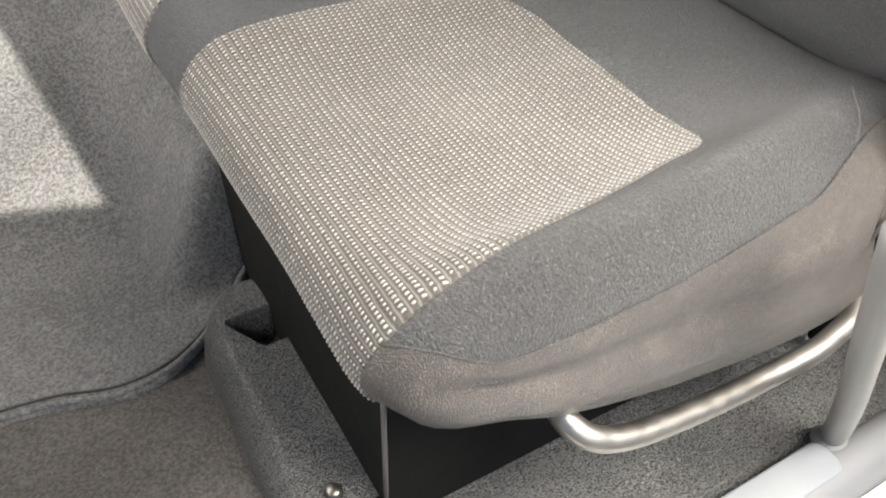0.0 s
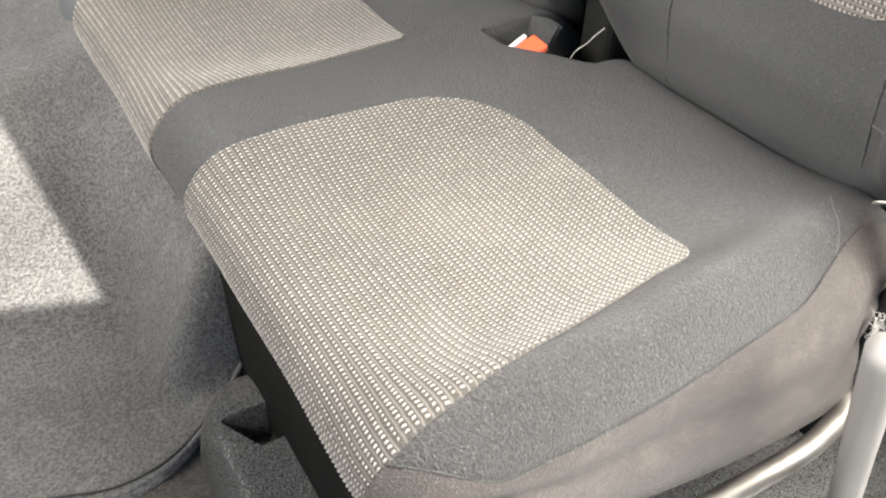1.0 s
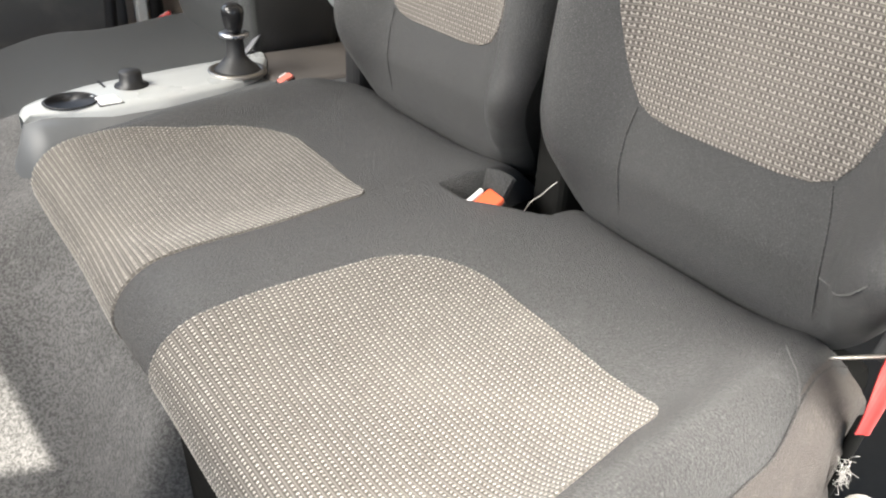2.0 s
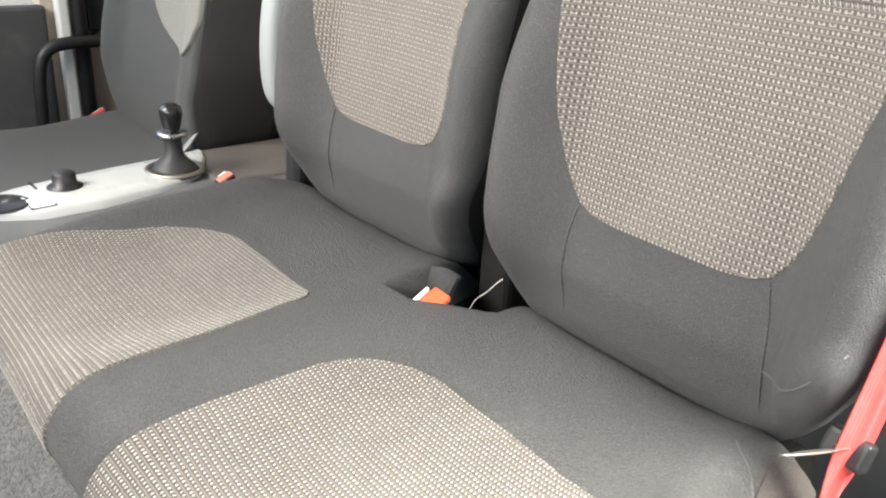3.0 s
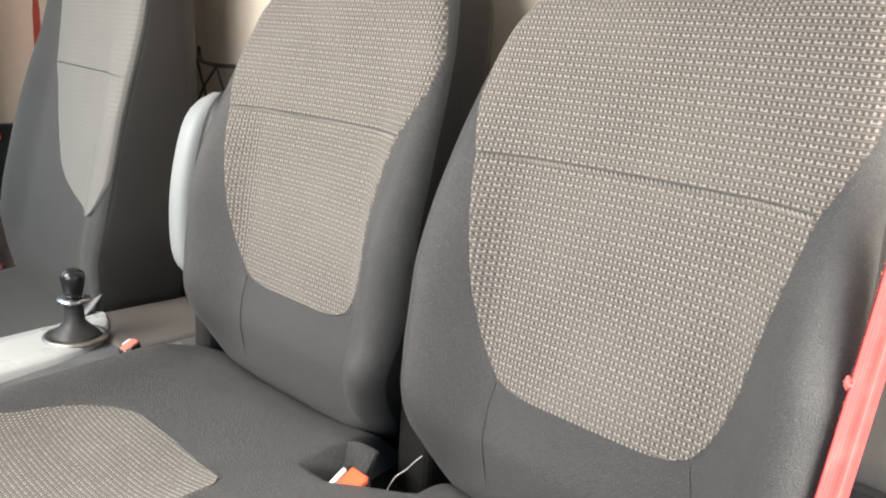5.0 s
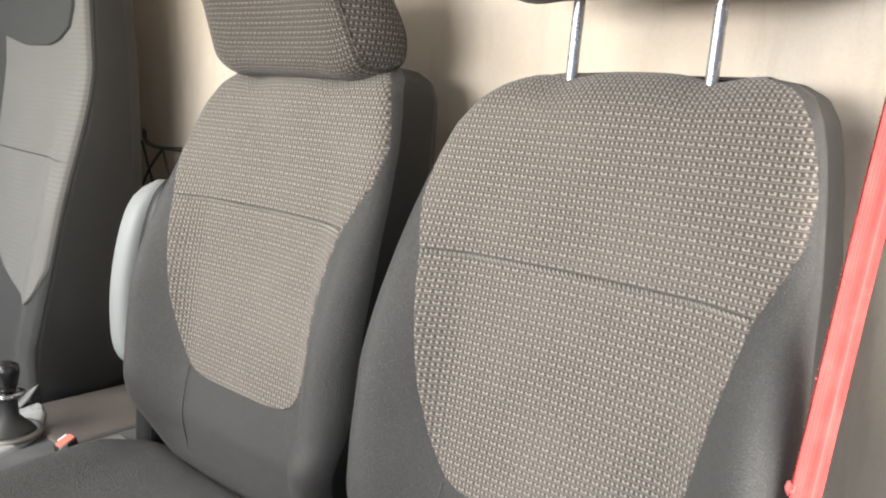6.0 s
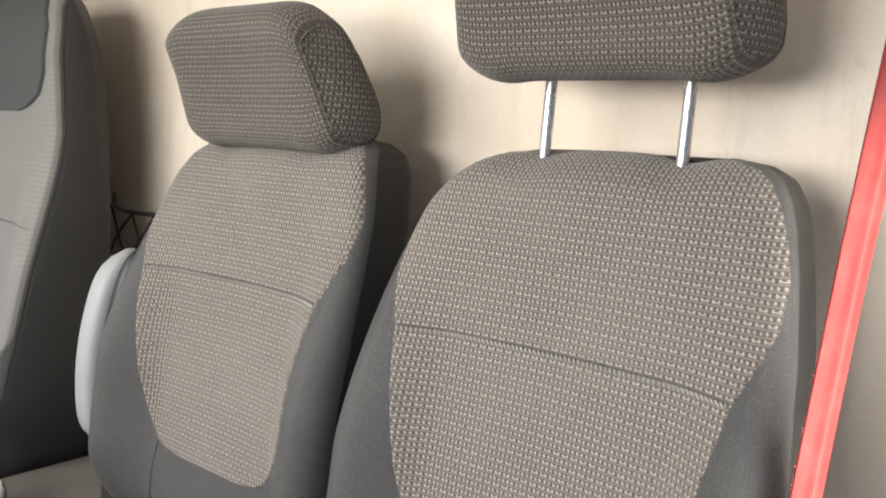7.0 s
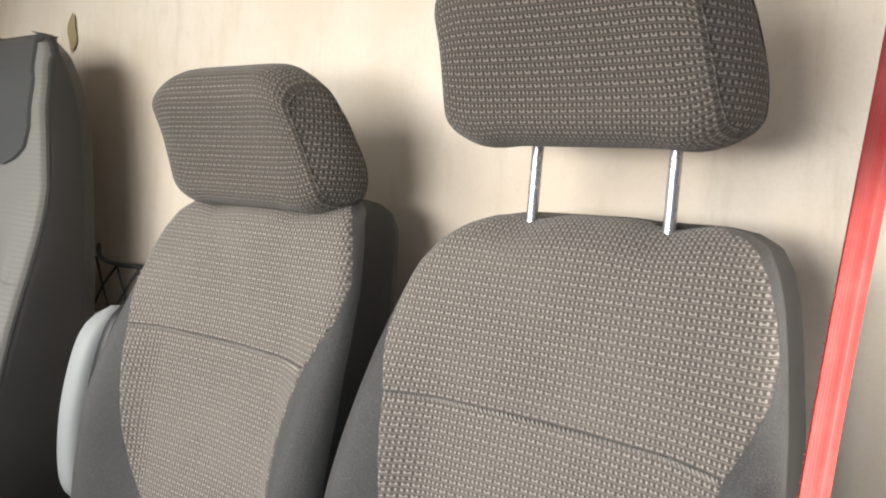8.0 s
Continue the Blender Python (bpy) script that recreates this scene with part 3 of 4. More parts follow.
def thread_dashes(c, pu=0.0088, pv=0.0060):
    """The raised pale floats of the weave, in pairs, one small pillow each, row by row."""
    rng = random.Random(11)
    verts, faces = [], []
    for r in range(int(0.60 / pv)):
        s = lerp_table(TRUE_TO_SPAN, (r + 0.5) * pv)
        if s > arc_of_y(0.331) + 0.6 * pv:
            break
        left, right = insert_sides(s, c)
        pv_here = pv * pv / max(1e-6, lerp_table(TRUE_TO_SPAN, (r + 1.0) * pv) - lerp_table(TRUE_TO_SPAN, r * pv))
        odd = r % 2
        for m in range(2 * int((right - left) / pu) + 2):
            x = left + pu * (m // 2 + 0.1 + (0.235 if m % 2 else -0.235) + 0.5 * odd) + rng.uniform(-0.0002, 0.0002)
            a = (x - left) / (right - left)
            end = arc_of_y(insert_back(min(1.0, max(0.0, a)))) - 0.0022
            if a < 0.006 or a > 0.996 or s > end + 0.6 * pv or s < 0.026:
                continue
            base = len(verts)
            k = rng.uniform(0.88, 1.08) * (1.0 if s <= end else 0.7)
            at = min(s, end)
            hu, hv, top = 0.00098 * k, 0.00125 * k, 0.0010 * k
            hv *= pv / pv_here if s < 0.16 else 1.0
            slant = (0.35 - 0.55 * odd) * 0.0008 + rng.uniform(-0.0002, 0.0002)
            for j in (-1, -0.5, 0.5, 1):
                for i in (-1, 0, 1):
                    h = top if (i == 0 and abs(j) < 1) else (0.0004 if i == 0 else (0.0003 if abs(j) < 1 else -0.0005))
                    verts.append(cushion_point(c + x + hu * i * (0.75 if abs(j) == 1 else 1.0) - slant * j, at + hv * j, 0.0022 + h))
            for j in range(3):
                for i in range(2):
                    o = base + 3 * j + i
                    faces.append((o, o + 1, o + 4, o + 3))
    mesh = bpy.data.meshes.new("raised_thread")
    mesh.from_pydata(verts, [], faces)
    mesh.polygons.foreach_set("use_smooth", [True] * len(faces))
    return mesh


def thread_cloth():
    n = Nodes("pale_weave_thread")
    one = n.tree.nodes.new("ShaderNodeNewGeometry").outputs["Random Per Island"]
    c = n.mix(one, rgb(0.27, 0.252, 0.224), rgb(0.39, 0.367, 0.332))
    c = n.mix(n.ramp(n.noise(9.0, 4), 0.4, 0.75, 0.0, 0.3), c, rgb(0.40, 0.37, 0.32))
    return n.finish(c, 0.85, n.bump(n.noise(2600.0, 2), 0.4, 0.0004), sheen=0.2, spec=0.25)


THREAD_CLOTH = thread_cloth()
for c in (0.0, -PITCH):
    insert = part("woven_insert", insert_sheet(c), WEAVE_GROUND, cushion, "cream and grey woven insert")
    floats = thread_dashes(c)
    floats.materials.append(THREAD_CLOTH)
    threads = tagged(new("raised_thread", floats), "raised pale threads of the weave", "", "", "stuff")
    threads.parent = insert


SEAM_FROM = arc_of_y(0.019)


def seam_x_at(s):
    y = along(s)[0].y
    return X1 - 0.0025 - 0.020 * smooth(0.36, 0.47, y) - 0.0345 * (1 - min(1.0, max(0.0, (s - SEAM_FROM) / 0.070))) ** 3.4


seam_line = [cushion_point(seam_x_at(s), s) + Vector((0.0012, -0.001, 0.001)) for s in (SEAM_FROM + (ARC[-1] - 0.045 - SEAM_FROM) * i / 70 for i in range(71))]


def corner_cover():
    """Dusty cloth below the end seam: from the insert's edge round the front corner and along the side."""
    front = [cushion_point(seam_line[0].x, SEAM_FROM - (SEAM_FROM - 0.058) * j / 22, 0.0015) for j in range(23)]
    hem = curve([front[-1], (0.196, 0.034, 0.257), (0.206, 0.085, 0.243), (0.207, 0.135, 0.216), (0.208, 0.21, 0.190), (0.208, 0.30, 0.166), (0.207, 0.40, 0.147), (0.207, 0.465, 0.145), (0.207, 0.498, 0.152), (0.207, 0.486, 0.184), (0.207, 0.452, 0.224), (0.206, 0.470, 0.250), (0.203, 0.505, 0.272)], 8)
    steps = [0.0]
    for u, v in zip(hem, hem[1:]):
        steps.append(steps[-1] + (v - u).length)
    length = [0.0]
    for u, v in zip(seam_line, seam_line[1:]):
        length.append(length[-1] + (v - u).length)
    rows, m = [], 22
    for top, along_seam in zip(seam_line, length):
        k = along_seam / length[-1]
        at = k * steps[-1]
        i = max(n for n in range(len(hem) - 1) if steps[n] <= at + 1e-9)
        low = hem[i].lerp(hem[i + 1], (at - steps[i]) / (steps[i + 1] - steps[i]))
        turn = smooth(0.0, 0.13, k) * math.pi / 2
        hold = (1 - smooth(0.0, 0.14, k))
        row = []
        for j in range(m + 1):
            b = j / m
            q = top.lerp(low, b)
            flat = front[0].lerp(front[-1], b)
            swell = (front[j] - flat).length * hold + (0.009 * math.sin(math.pi * b ** 0.8) - 0.008 * (1 - smooth(0.45, 0.7, k)) * math.exp(-(((b - 0.30 - 0.15 * k) / 0.13) ** 2)) + 0.010 * smooth(0.45, 0.7, k) * math.exp(-(((b - 0.30) / 0.2) ** 2)) + 0.004 * math.exp(-(((b - 0.72) / 0.12) ** 2))) * (1 - hold)
            wave = 0.0045 * noise.noise((q.y * 9, q.z * 16, 2.2)) * (1 - hold) * math.sin(math.pi * min(1.0, b * 1.3))
            tuck = -0.006 * smooth(0.9, 1.0, k)
            row.append(q + Vector((math.sin(turn), -math.cos(turn), 0)) * (swell + wave) + Vector((tuck, 0, 0)))
        rows.append(row)
    bm = grid(rows)
    inner = [[v + Vector((-0.006, 0.003, 0.003)) for v in row] for row in rows]
    return grid(inner, bm=bm)


part("side_cover", corner_cover(), SIDE, cushion, "dusty grey-brown side cloth, rubbed at the corner")
part("end_piping", tube(bmesh.new(), seam_line, 0.0009, 8), fabric("dark_seam_cloth", (0.045, 0.042, 0.040), (0.07, 0.066, 0.062)), cushion, "dark end seam")


def seat_box():
    bm = bmesh.new()
    box(bm, (-0.66, 0.032, 0.0), (0.122, 0.60, 0.245), 0.004)
    return bm


part("seat_box", seat_box(), MATT_BLACK, bench, "matt black steel seat box")
# The box corner's highlight is put in as a thin pale strip.
part("edge_highlight", tube(bmesh.new(), [(0.1215, 0.0325, 0.004), (0.1215, 0.0325, 0.12), (0.1215, 0.0325, 0.243)], 0.0024, 8), plastic("edge_highlight_grey", (0.10, 0.092, 0.084), 0.4), bench, "pale strip painted as the corner's highlight")
under = bmesh.new()
box(under, (-0.68, 0.07, 0.22), (0.165, 0.60, 0.30), 0.02)
part("cushion_pan", under, MATT_BLACK, bench)
bar = curve([(0.10, 0.175, 0.210), (0.165, 0.152, 0.196), (0.205, 0.152, 0.184), (0.220, 0.185, 0.166), (0.222, 0.26, 0.147), (0.222, 0.36, 0.135), (0.222, 0.44, 0.140), (0.20, 0.50, 0.15), (0.10, 0.52, 0.16)], 8)
part("side_bar", tube(bmesh.new(), bar, 0.0108, 16), STEEL, bench, "bare grey steel tube under the cushion's end")

# ---- backrests ----
HALF_LEFT = [(0.31, 0.175), (0.34, 0.196), (0.38, 0.212), (0.44, 0.222), (0.52, 0.227), (0.60, 0.226), (0.68, 0.223), (0.76, 0.216), (0.80, 0.209), (0.83, 0.200), (0.86, 0.187), (0.885, 0.168), (0.904, 0.145), (0.915, 0.120), (0.921, 0.09)]
HALF = [(0.31, 0.138), (0.34, 0.160), (0.38, 0.184), (0.42, 0.202), (0.46, 0.215), (0.52, 0.224), (0.60, 0.226), (0.68, 0.220), (0.76, 0.210), (0.82, 0.199), (0.86, 0.190), (0.885, 0.181), (0.904, 0.168), (0.915, 0.147), (0.921, 0.115)]
FRONT = [(0.31, 0.512), (0.36, 0.500), (0.42, 0.494), (0.497, 0.503), (0.60, 0.513), (0.726, 0.533), (0.79, 0.547), (0.85, 0.563), (0.89, 0.577), (0.918, 0.592)]
WEFT = [(0.484, 0.050), (0.488, 0.090), (0.497, 0.111), (0.515, 0.124), (0.54, 0.135), (0.58, 0.147), (0.65, 0.160), (0.726, 0.175), (0.755, 0.187), (0.785, 0.197), (0.82, 0.196), (0.85, 0.189), (0.88, 0.178), (0.90, 0.165), (0.914, 0.145), (0.9206, 0.112)]


def half_at(x, z):
    """Half width on either side; the shoulder away from the door slopes more."""
    return lerp_table(HALF if x > 0 else HALF_LEFT, z)


def back_front(x, z):
    """Front face of a backrest, x from its middle line."""
    w = half_at(x, z)
    ax = abs(x)
    y = lerp_table(FRONT, z)
    wing = smooth(0.32, 0.48, z) * (1 - smooth(0.60, 0.84, z))
    y -= 0.058 * wing * smooth(0.11, 0.205, ax)
    if x > 0:
        y -= 0.012 * smooth(0.138, 0.156, x) * smooth(0.345, 0.39, z) * (1 - smooth(0.44, 0.50, z))
    y += 0.010 * math.exp(-((x / 0.10) ** 2)) * smooth(0.5, 0.6, z) * (1 - smooth(0.75, 0.85, z))
    r = 0.048 - 0.026 * smooth(0.62, 0.82, z)
    e = min(1.0, max(0.0, (ax - (w - r)) / r))
    y += r * (1 - math.sqrt(1 - e * e))
    t = min(1.0, max(0.0, (z - 0.878) / 0.043))
    y += 0.035 * (1 - math.sqrt(1 - t * t))
    b = min(1.0, max(0.0, (0.36 - z) / 0.05))
    y += 0.03 * (1 - math.sqrt(1 - b * b))
    return y


def back_z(x, z):
    """Soft dips in the top edge where the posts go in."""
    return z - 0.0070 * math.exp(-(((abs(x - 0.003) - 0.075) / 0.028) ** 2)) * smooth(0.86, 0.915, z)


def backrest_shell(c):
    rows = []
    zs = [0.31 + 0.611 * (0.5 - 0.5 * math.cos(math.pi * i / 80)) for i in range(81)]
    for z in zs:
        w, wl = lerp_table(HALF, z), lerp_table(HALF_LEFT, z)
        rear = lerp_table(FRONT, z) + 0.118
        t = min(1.0, max(0.0, (z - 0.878) / 0.043))
        rear -= 0.035 * (1 - math.sqrt(1 - t * t))
        row = []
        for i in range(61):
            x = (w if i > 30 else wl) * math.sin(math.pi / 2 * (2 * i / 60 - 1))
            row.append((c + x, back_front(x, z), back_z(x, z)))
        fy = back_front(w, z)
        for k in (0.25, 0.5, 0.75):
            row.append((c + w * (1 - 0.01 * k), fy + (rear - 0.02 - fy) * k, back_z(w, z)))
        for i in range(13):
            q = 1 - 2 * i / 12
            row.append((c + ((w if q > 0 else wl) - 0.012) * q, rear - 0.02 * abs(q) ** 6, back_z(w * q, z)))
        for k in (0.75, 0.5, 0.25):
            row.append((c - wl * (1 - 0.01 * k), fy + (rear - 0.02 - fy) * k, back_z(w, z)))
        rows.append(row)
    front = grid([row[:61] for row in rows])
    rear = grid([row[60:] + row[:1] for row in rows])
    for row in (rows[0], rows[-1]):
        rear.faces.new([rear.verts.new(p) for p in row])
    return front, rear


def back_insert(c):
    rows, uvs, v, last = [], [], 0.0, None
    zs = [0.484 + 0.4366 * (k ** 1.15) for k in spaced(95, 0.008)]
    for i, z in enumerate(zs):
        w, wl = (min(lerp_table(WEFT, z), half_at(side, z) - 0.003) for side in (1, -1))
        row, uv = [], []
        y0 = back_front(0, z)
        if last:
            v += math.hypot(y0 - last[0], z - last[1])
        last = (y0, z)
        for j, a in enumerate(spaced(64, 0.012)):
            x = (w if a > 0.5 else wl) * (2 * a - 1)
            rim = i in (0, len(zs) - 1) or a in (0.0, 1.0)
            tuck = 0.0016 * math.exp(-(((z - 0.726) / 0.004) ** 2))
            row.append((c + x, back_front(x, z) - (-0.001 if rim else 0.0022) + tuck, back_z(x, z)))
            uv.append((x, v))
        rows.append(row)
        uvs.append(uv)
    for step in (0.010, 0.022, 0.034):
        rows.append([(px, py + step, pz + 0.0022) for px, py, pz in rows[len(zs) - 2]])
        uvs.append([(u, v + step) for u, v in uvs[len(zs) - 2]])
    del rows[len(zs) - 1], uvs[len(zs) - 1]
    return grid(rows, uvs)


def seam_tube(c, pts, r=0.0016):
    path = [(c + x, back_front(x, z) - 0.0005, z) for x, z in pts]
    return tube(bmesh.new(), curve(path, 6), r, 6)


def stitch_row(c, z=0.726, pitch=0.0047):
    """Short slanted thread stitches across the insert."""
    bm = bmesh.new()
    w = lerp_table(WEFT, z) - 0.004
    n = int(2 * w / pitch)
    for i in range(n + 1):
        x = -w + pitch * i
        y = back_front(x, z) - 0.0030
        tube(bm, [(c + x - 0.0012, y + 0.0012, z + 0.0020), (c + x, y, z), (c + x + 0.0012, y + 0.0012, z - 0.0022)], [0.0006, 0.0010, 0.0006], 6)
    return bm


for c in (0.0, -PITCH):
    front, rear = backrest_shell(c)
    back = part("backrest", front, DARK, bench)
    part("rear_cover", rear, REAR_CLOTH, back, "black cloth round the sides and rear")
    part("woven_insert", back_insert(c), WEAVE, back, "cream and grey woven insert with a stitched cross seam")
    part("stitching", stitch_row(c), plastic("grey_stitching", (0.36, 0.34, 0.31), 0.9, dust=0.0), back, "grey thread cross seam")
    part("cross_seam", tube(bmesh.new(), [(c + x, back_front(x, 0.729) - 0.0022, 0.729) for x in (-0.172 + 0.0043 * i for i in range(81))], 0.0006, 6), SEAM, back, "dark fold over the stitches")
    part("panel_seam", seam_tube(c, [(-0.112, 0.492), (-0.117, 0.46), (-0.117, 0.42), (-0.112, 0.38), (-0.110, 0.345)], 0.0010), SEAM, back)
    if c == 0.0:
        part("panel_seam", seam_tube(c, [(0.110, 0.492), (0.119, 0.46), (0.126, 0.42), (0.129, 0.38), (0.129, 0.345)], 0.0009), SEAM, back)
        # The highlight along the wing seam is put into its pale cloth.
        part("wing_seam", seam_tube(c, [(0.128, 0.414), (0.142, 0.416), (0.160, 0.424), (0.182, 0.446), (0.204, 0.482)], 0.0010), PALE_SEAM, back)


# ---- headrests ----
PILLOW = [(0.588, -0.002), (0.565, 0.003), (0.549, 0.018), (0.533, 0.052), (0.516, 0.092), (0.496, 0.130), (0.496, 0.152), (0.511, 0.170), (0.543, 0.180), (0.568, 0.170), (0.600, 0.112), (0.628, 0.066), (0.638, 0.040), (0.634, 0.015), (0.612, 0.0)]
PILLOW_LOOP = curve([(0, y, z) for y, z in PILLOW + PILLOW[:1]], 4)[:-1]
PILLOW_MID = Vector((0, 0.575, 0.080))
PILLOW_HALF = 0.156


def pillow_point(p, q, k):
    """A point of the padded wedge: q across it (-1 to 1), k its scale about the middle."""
    d = (p - PILLOW_MID) * k + PILLOW_MID
    front = smooth(0.575, 0.53, p.y) * smooth(0.0, 0.05, p.z)
    d.y += 0.012 * front * (1 - q * q)
    d.z += (0.005 * smooth(0.5, 0.9, abs(q)) * -1 + 0.004) * (1 - smooth(0.0, 0.04, p.z)) * k
    d.z -= 0.010 * k * q ** 4 * smooth(0.12, 0.16, p.z)
    return Vector((-0.006 + q * (PILLOW_HALF + 0.002 - 0.030 * smooth(0.62, 0.50, d.y) - 0.017 * (1 - smooth(-0.006, 0.040, d.z)) ** 2 - 0.012 * smooth(0.125, 0.172, d.z) ** 2), d.y, d.z))


def pillow(c, z0):
    """Padded wedge, its top leaning forward, with a slightly hollow front."""
    arc = [0.0]
    for a, b in zip(PILLOW_LOOP, PILLOW_LOOP[1:]):
        arc.append(arc[-1] + (b - a).length)
    steps = []
    for q in [-1.0, -0.993, -0.975, -0.945, -0.90, -0.84] + [-0.77 + 0.077 * i for i in range(21)] + [0.84, 0.90, 0.945, 0.975, 0.993, 1.0]:
        e = max(0.0, (abs(q) - 0.64) / 0.36)
        steps.append((q, 1.0 - 0.26 * (1 - math.sqrt(max(0.0, 1 - e * e)))))
    rows = [[pillow_point(p, q, k) + Vector((c, 0, z0)) for p in PILLOW_LOOP] for q, k in steps]
    uvs = [[(q * PILLOW_HALF, s) for s in arc] for q, _ in steps]
    return grid(rows, uvs, loop=True)


def pillow_end(c, z0, side):
    """Slightly domed end panel."""
    rows, uvs = [], []
    for k in (0.745, 0.70, 0.60, 0.45, 0.28, 0.11):
        out = 0.009 * (1 - (k / 0.745) ** 2)
        row = [pillow_point(p, side, k) + Vector((c + side * (out - 0.0005), 0, z0)) for p in PILLOW_LOOP]
        rows.append(row)
        uvs.append([(v.y, v.z) for v in row])
    return grid(rows, uvs, loop=True, caps=(False, True))


for c, z0, raised in ((0.0, 0.985, True), (0.006 - PITCH, 0.898, False)):
    head = part("headrest", pillow(c, z0), WEAVE_SHADED, bench, "raised woven headrest with shade in its cloth colour" if raised else "lowered woven headrest with shade in its cloth colour")
    for side in (-1, 1):
        part("end_panel", pillow_end(c, z0, side), WEAVE_SHADED, head)
        rim = [pillow_point(p, side, 0.743) + Vector((c + side * 0.0004, 0, z0)) for p in PILLOW_LOOP]
        part("end_seam", tube(bmesh.new(), rim + rim[:2], 0.0007, 6), WEAVE_SHADED, head)
    for side in (-0.072, 0.076):
        part("post", tube(bmesh.new(), [(c + side, 0.611, 0.86), (c + side, 0.615, 0.91), (c + side, 0.619, 1.0), (c + side, 0.618, z0 + 0.05)], 0.0060, 16), CHROME, head, "chrome post")

# recliner cover between the two backrests
cover = bmesh.new()
box(cover, (-0.262, 0.505, 0.20), (-0.208, 0.60, 0.52), 0.012, None, 3)
part("recliner_cover", cover, MATT_BLACK, bench, "black plastic recliner cover")
cover = bmesh.new()
box(cover, (-0.735, 0.50, 0.20), (-0.69, 0.60, 0.50), 0.012, None, 3)
part("recliner_cover", cover, BLACK, bench)


def corner_flap():
    """Loose corner of the cushion cloth that stands up behind the buckle."""
    rows = []
    for i in range(13):
        k = i / 12
        row = []
        for j in range(11):
            b = j / 10
            x = -0.338 + 0.084 * k
            z = 0.312 + 0.010 * k + b * (0.036 + 0.012 * k - 0.010 * (2 * k - 1) ** 4)
            row.append((x, 0.447 + 0.020 * b - 0.008 * math.sin(math.pi * k) + 0.002 * math.sin(9 * k + 3 * b), z))
        rows.append(row)
    bm = grid(rows)
    return grid([[(x, y + 0.006, z - 0.002) for x, y, z in row] for row in rows], bm=bm)


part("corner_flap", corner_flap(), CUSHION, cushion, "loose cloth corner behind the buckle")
part("rear_corner_seam", tube(bmesh.new(), curve([cushion_point(x, arc_of_y(y), 0.0) for x, y in ((0.150, 0.458), (0.162, 0.449), (0.182, 0.437), (0.197, 0.420), (0.206, 0.400))], 4), 0.0009, 6), PALE_SEAM, cushion)


def buckle(place, turn, scale=1.0, button=None):
    """Upright belt buckle: black housing, orange release button beside a pale tongue slot in its top."""
    t = thing("seat_belt_buckle", place, "seat belt buckle with an orange release button sunk beside the cushion", "buckle", "belt buckles")
    m = Matrix.Translation(place) @ Euler([radians(a) for a in turn]).to_matrix().to_4x4() @ Matrix.Scale(scale, 4)
    part("housing", box(bmesh.new(), (-0.016, -0.030, -0.075), (0.018, 0.030, -0.004), 0.006, m, 3), BLACK, t)
    part("release_button", box(bmesh.new(), (-0.008, -0.0255, -0.012), (0.0165, 0.0255, 0.002), 0.003, m, 3), button or ORANGE, t, "release button")
    part("slot", box(bmesh.new(), (-0.0155, -0.012, -0.010), (-0.010, 0.018, 0.0015), 0.0015, m), WHITE, t, "pale tongue slot")
    part("rim", box(bmesh.new(), (0.0168, -0.030, -0.030), (0.0185, -0.004, -0.001), 0.0006, m), PALE_GREY, t)
    part("stalk", box(bmesh.new(), (-0.011, -0.022, -0.19), (0.011, 0.022, -0.07), 0.004, m), MATT_BLACK, t)
    return t


buckle((-0.231, 0.398, 0.353), (22, 16, 14), 1.0)
buckle((-0.737, 0.394, 0.360), (20, 10, 12), 0.50, plastic("faded_button", (0.72, 0.20, 0.15), 0.4, dust=0.05))
thread = curve([(-0.186, 0.474, 0.382), (-0.195, 0.471, 0.371), (-0.205, 0.469, 0.358), (-0.222, 0.468, 0.340), (-0.236, 0.467, 0.312)], 6)
tagged(part("loose_thread", tube(bmesh.new(), thread, 0.0006, 6), THREAD), "thin pale loose thread hanging in the seat gap", "thread")

# ---- red seat belt by the door ----
def belt_strip():
    """Webbing with a lengthwise fold, turned nearly edge-on to the doorway."""
    top, low = Vector((0.2735, 0.585, 1.34)), Vector((0.2145, 0.462, 0.315))
    rows, uvs = [], []
    for i in range(81):
        k = i / 80
        p = low.lerp(top, k) + Vector((0.0015 * math.sin(9 * k), 0.0, 0))
        ang = radians(67 + 6 * math.sin(4 * k))
        row, uv = [], []
        for j in range(13):
            q = (j / 12 - 0.5) * (0.012 + 0.026 * smooth(0.0, 0.09, k))
            fray = 0.0007 * noise.noise((k * 160, 0, j)) if j in (0, 12) else 0.0
            row.append(p + Vector((math.cos(ang) * q + fray, math.sin(ang) * q, 0.0)) + Vector((0.0035 * max(0.0, q / 0.023) ** 2 + 0.0028 * math.exp(-(((q - 0.004) / 0.0035) ** 2)), 0, 0)))
            uv.append((q, k))
        rows.append(row)
        uvs.append(uv)
    bm = grid(rows, uvs)
    grid([[v + Vector((0.0013, -0.0008, 0)) for v in row] for row in rows], uvs, bm=bm)
    return bm


belt = thing("seat_belt", (0.212, 0.47, 0.30), "bright red webbing seat belt running up beside the backrest", "seat belt")
part("webbing", belt_strip(), RED, belt, "bright red webbing")
part("anchor_stalk", tube(bmesh.new(), [(0.165, 0.545, 0.03), (0.190, 0.505, 0.20), (0.2125, 0.466, 0.325)], [0.008, 0.0075, 0.006], 10), MATT_BLACK, belt, "black anchor stalk")
PINK = plastic("frayed_pink_fibre", (0.62, 0.13, 0.12), 0.9, dust=0.0)


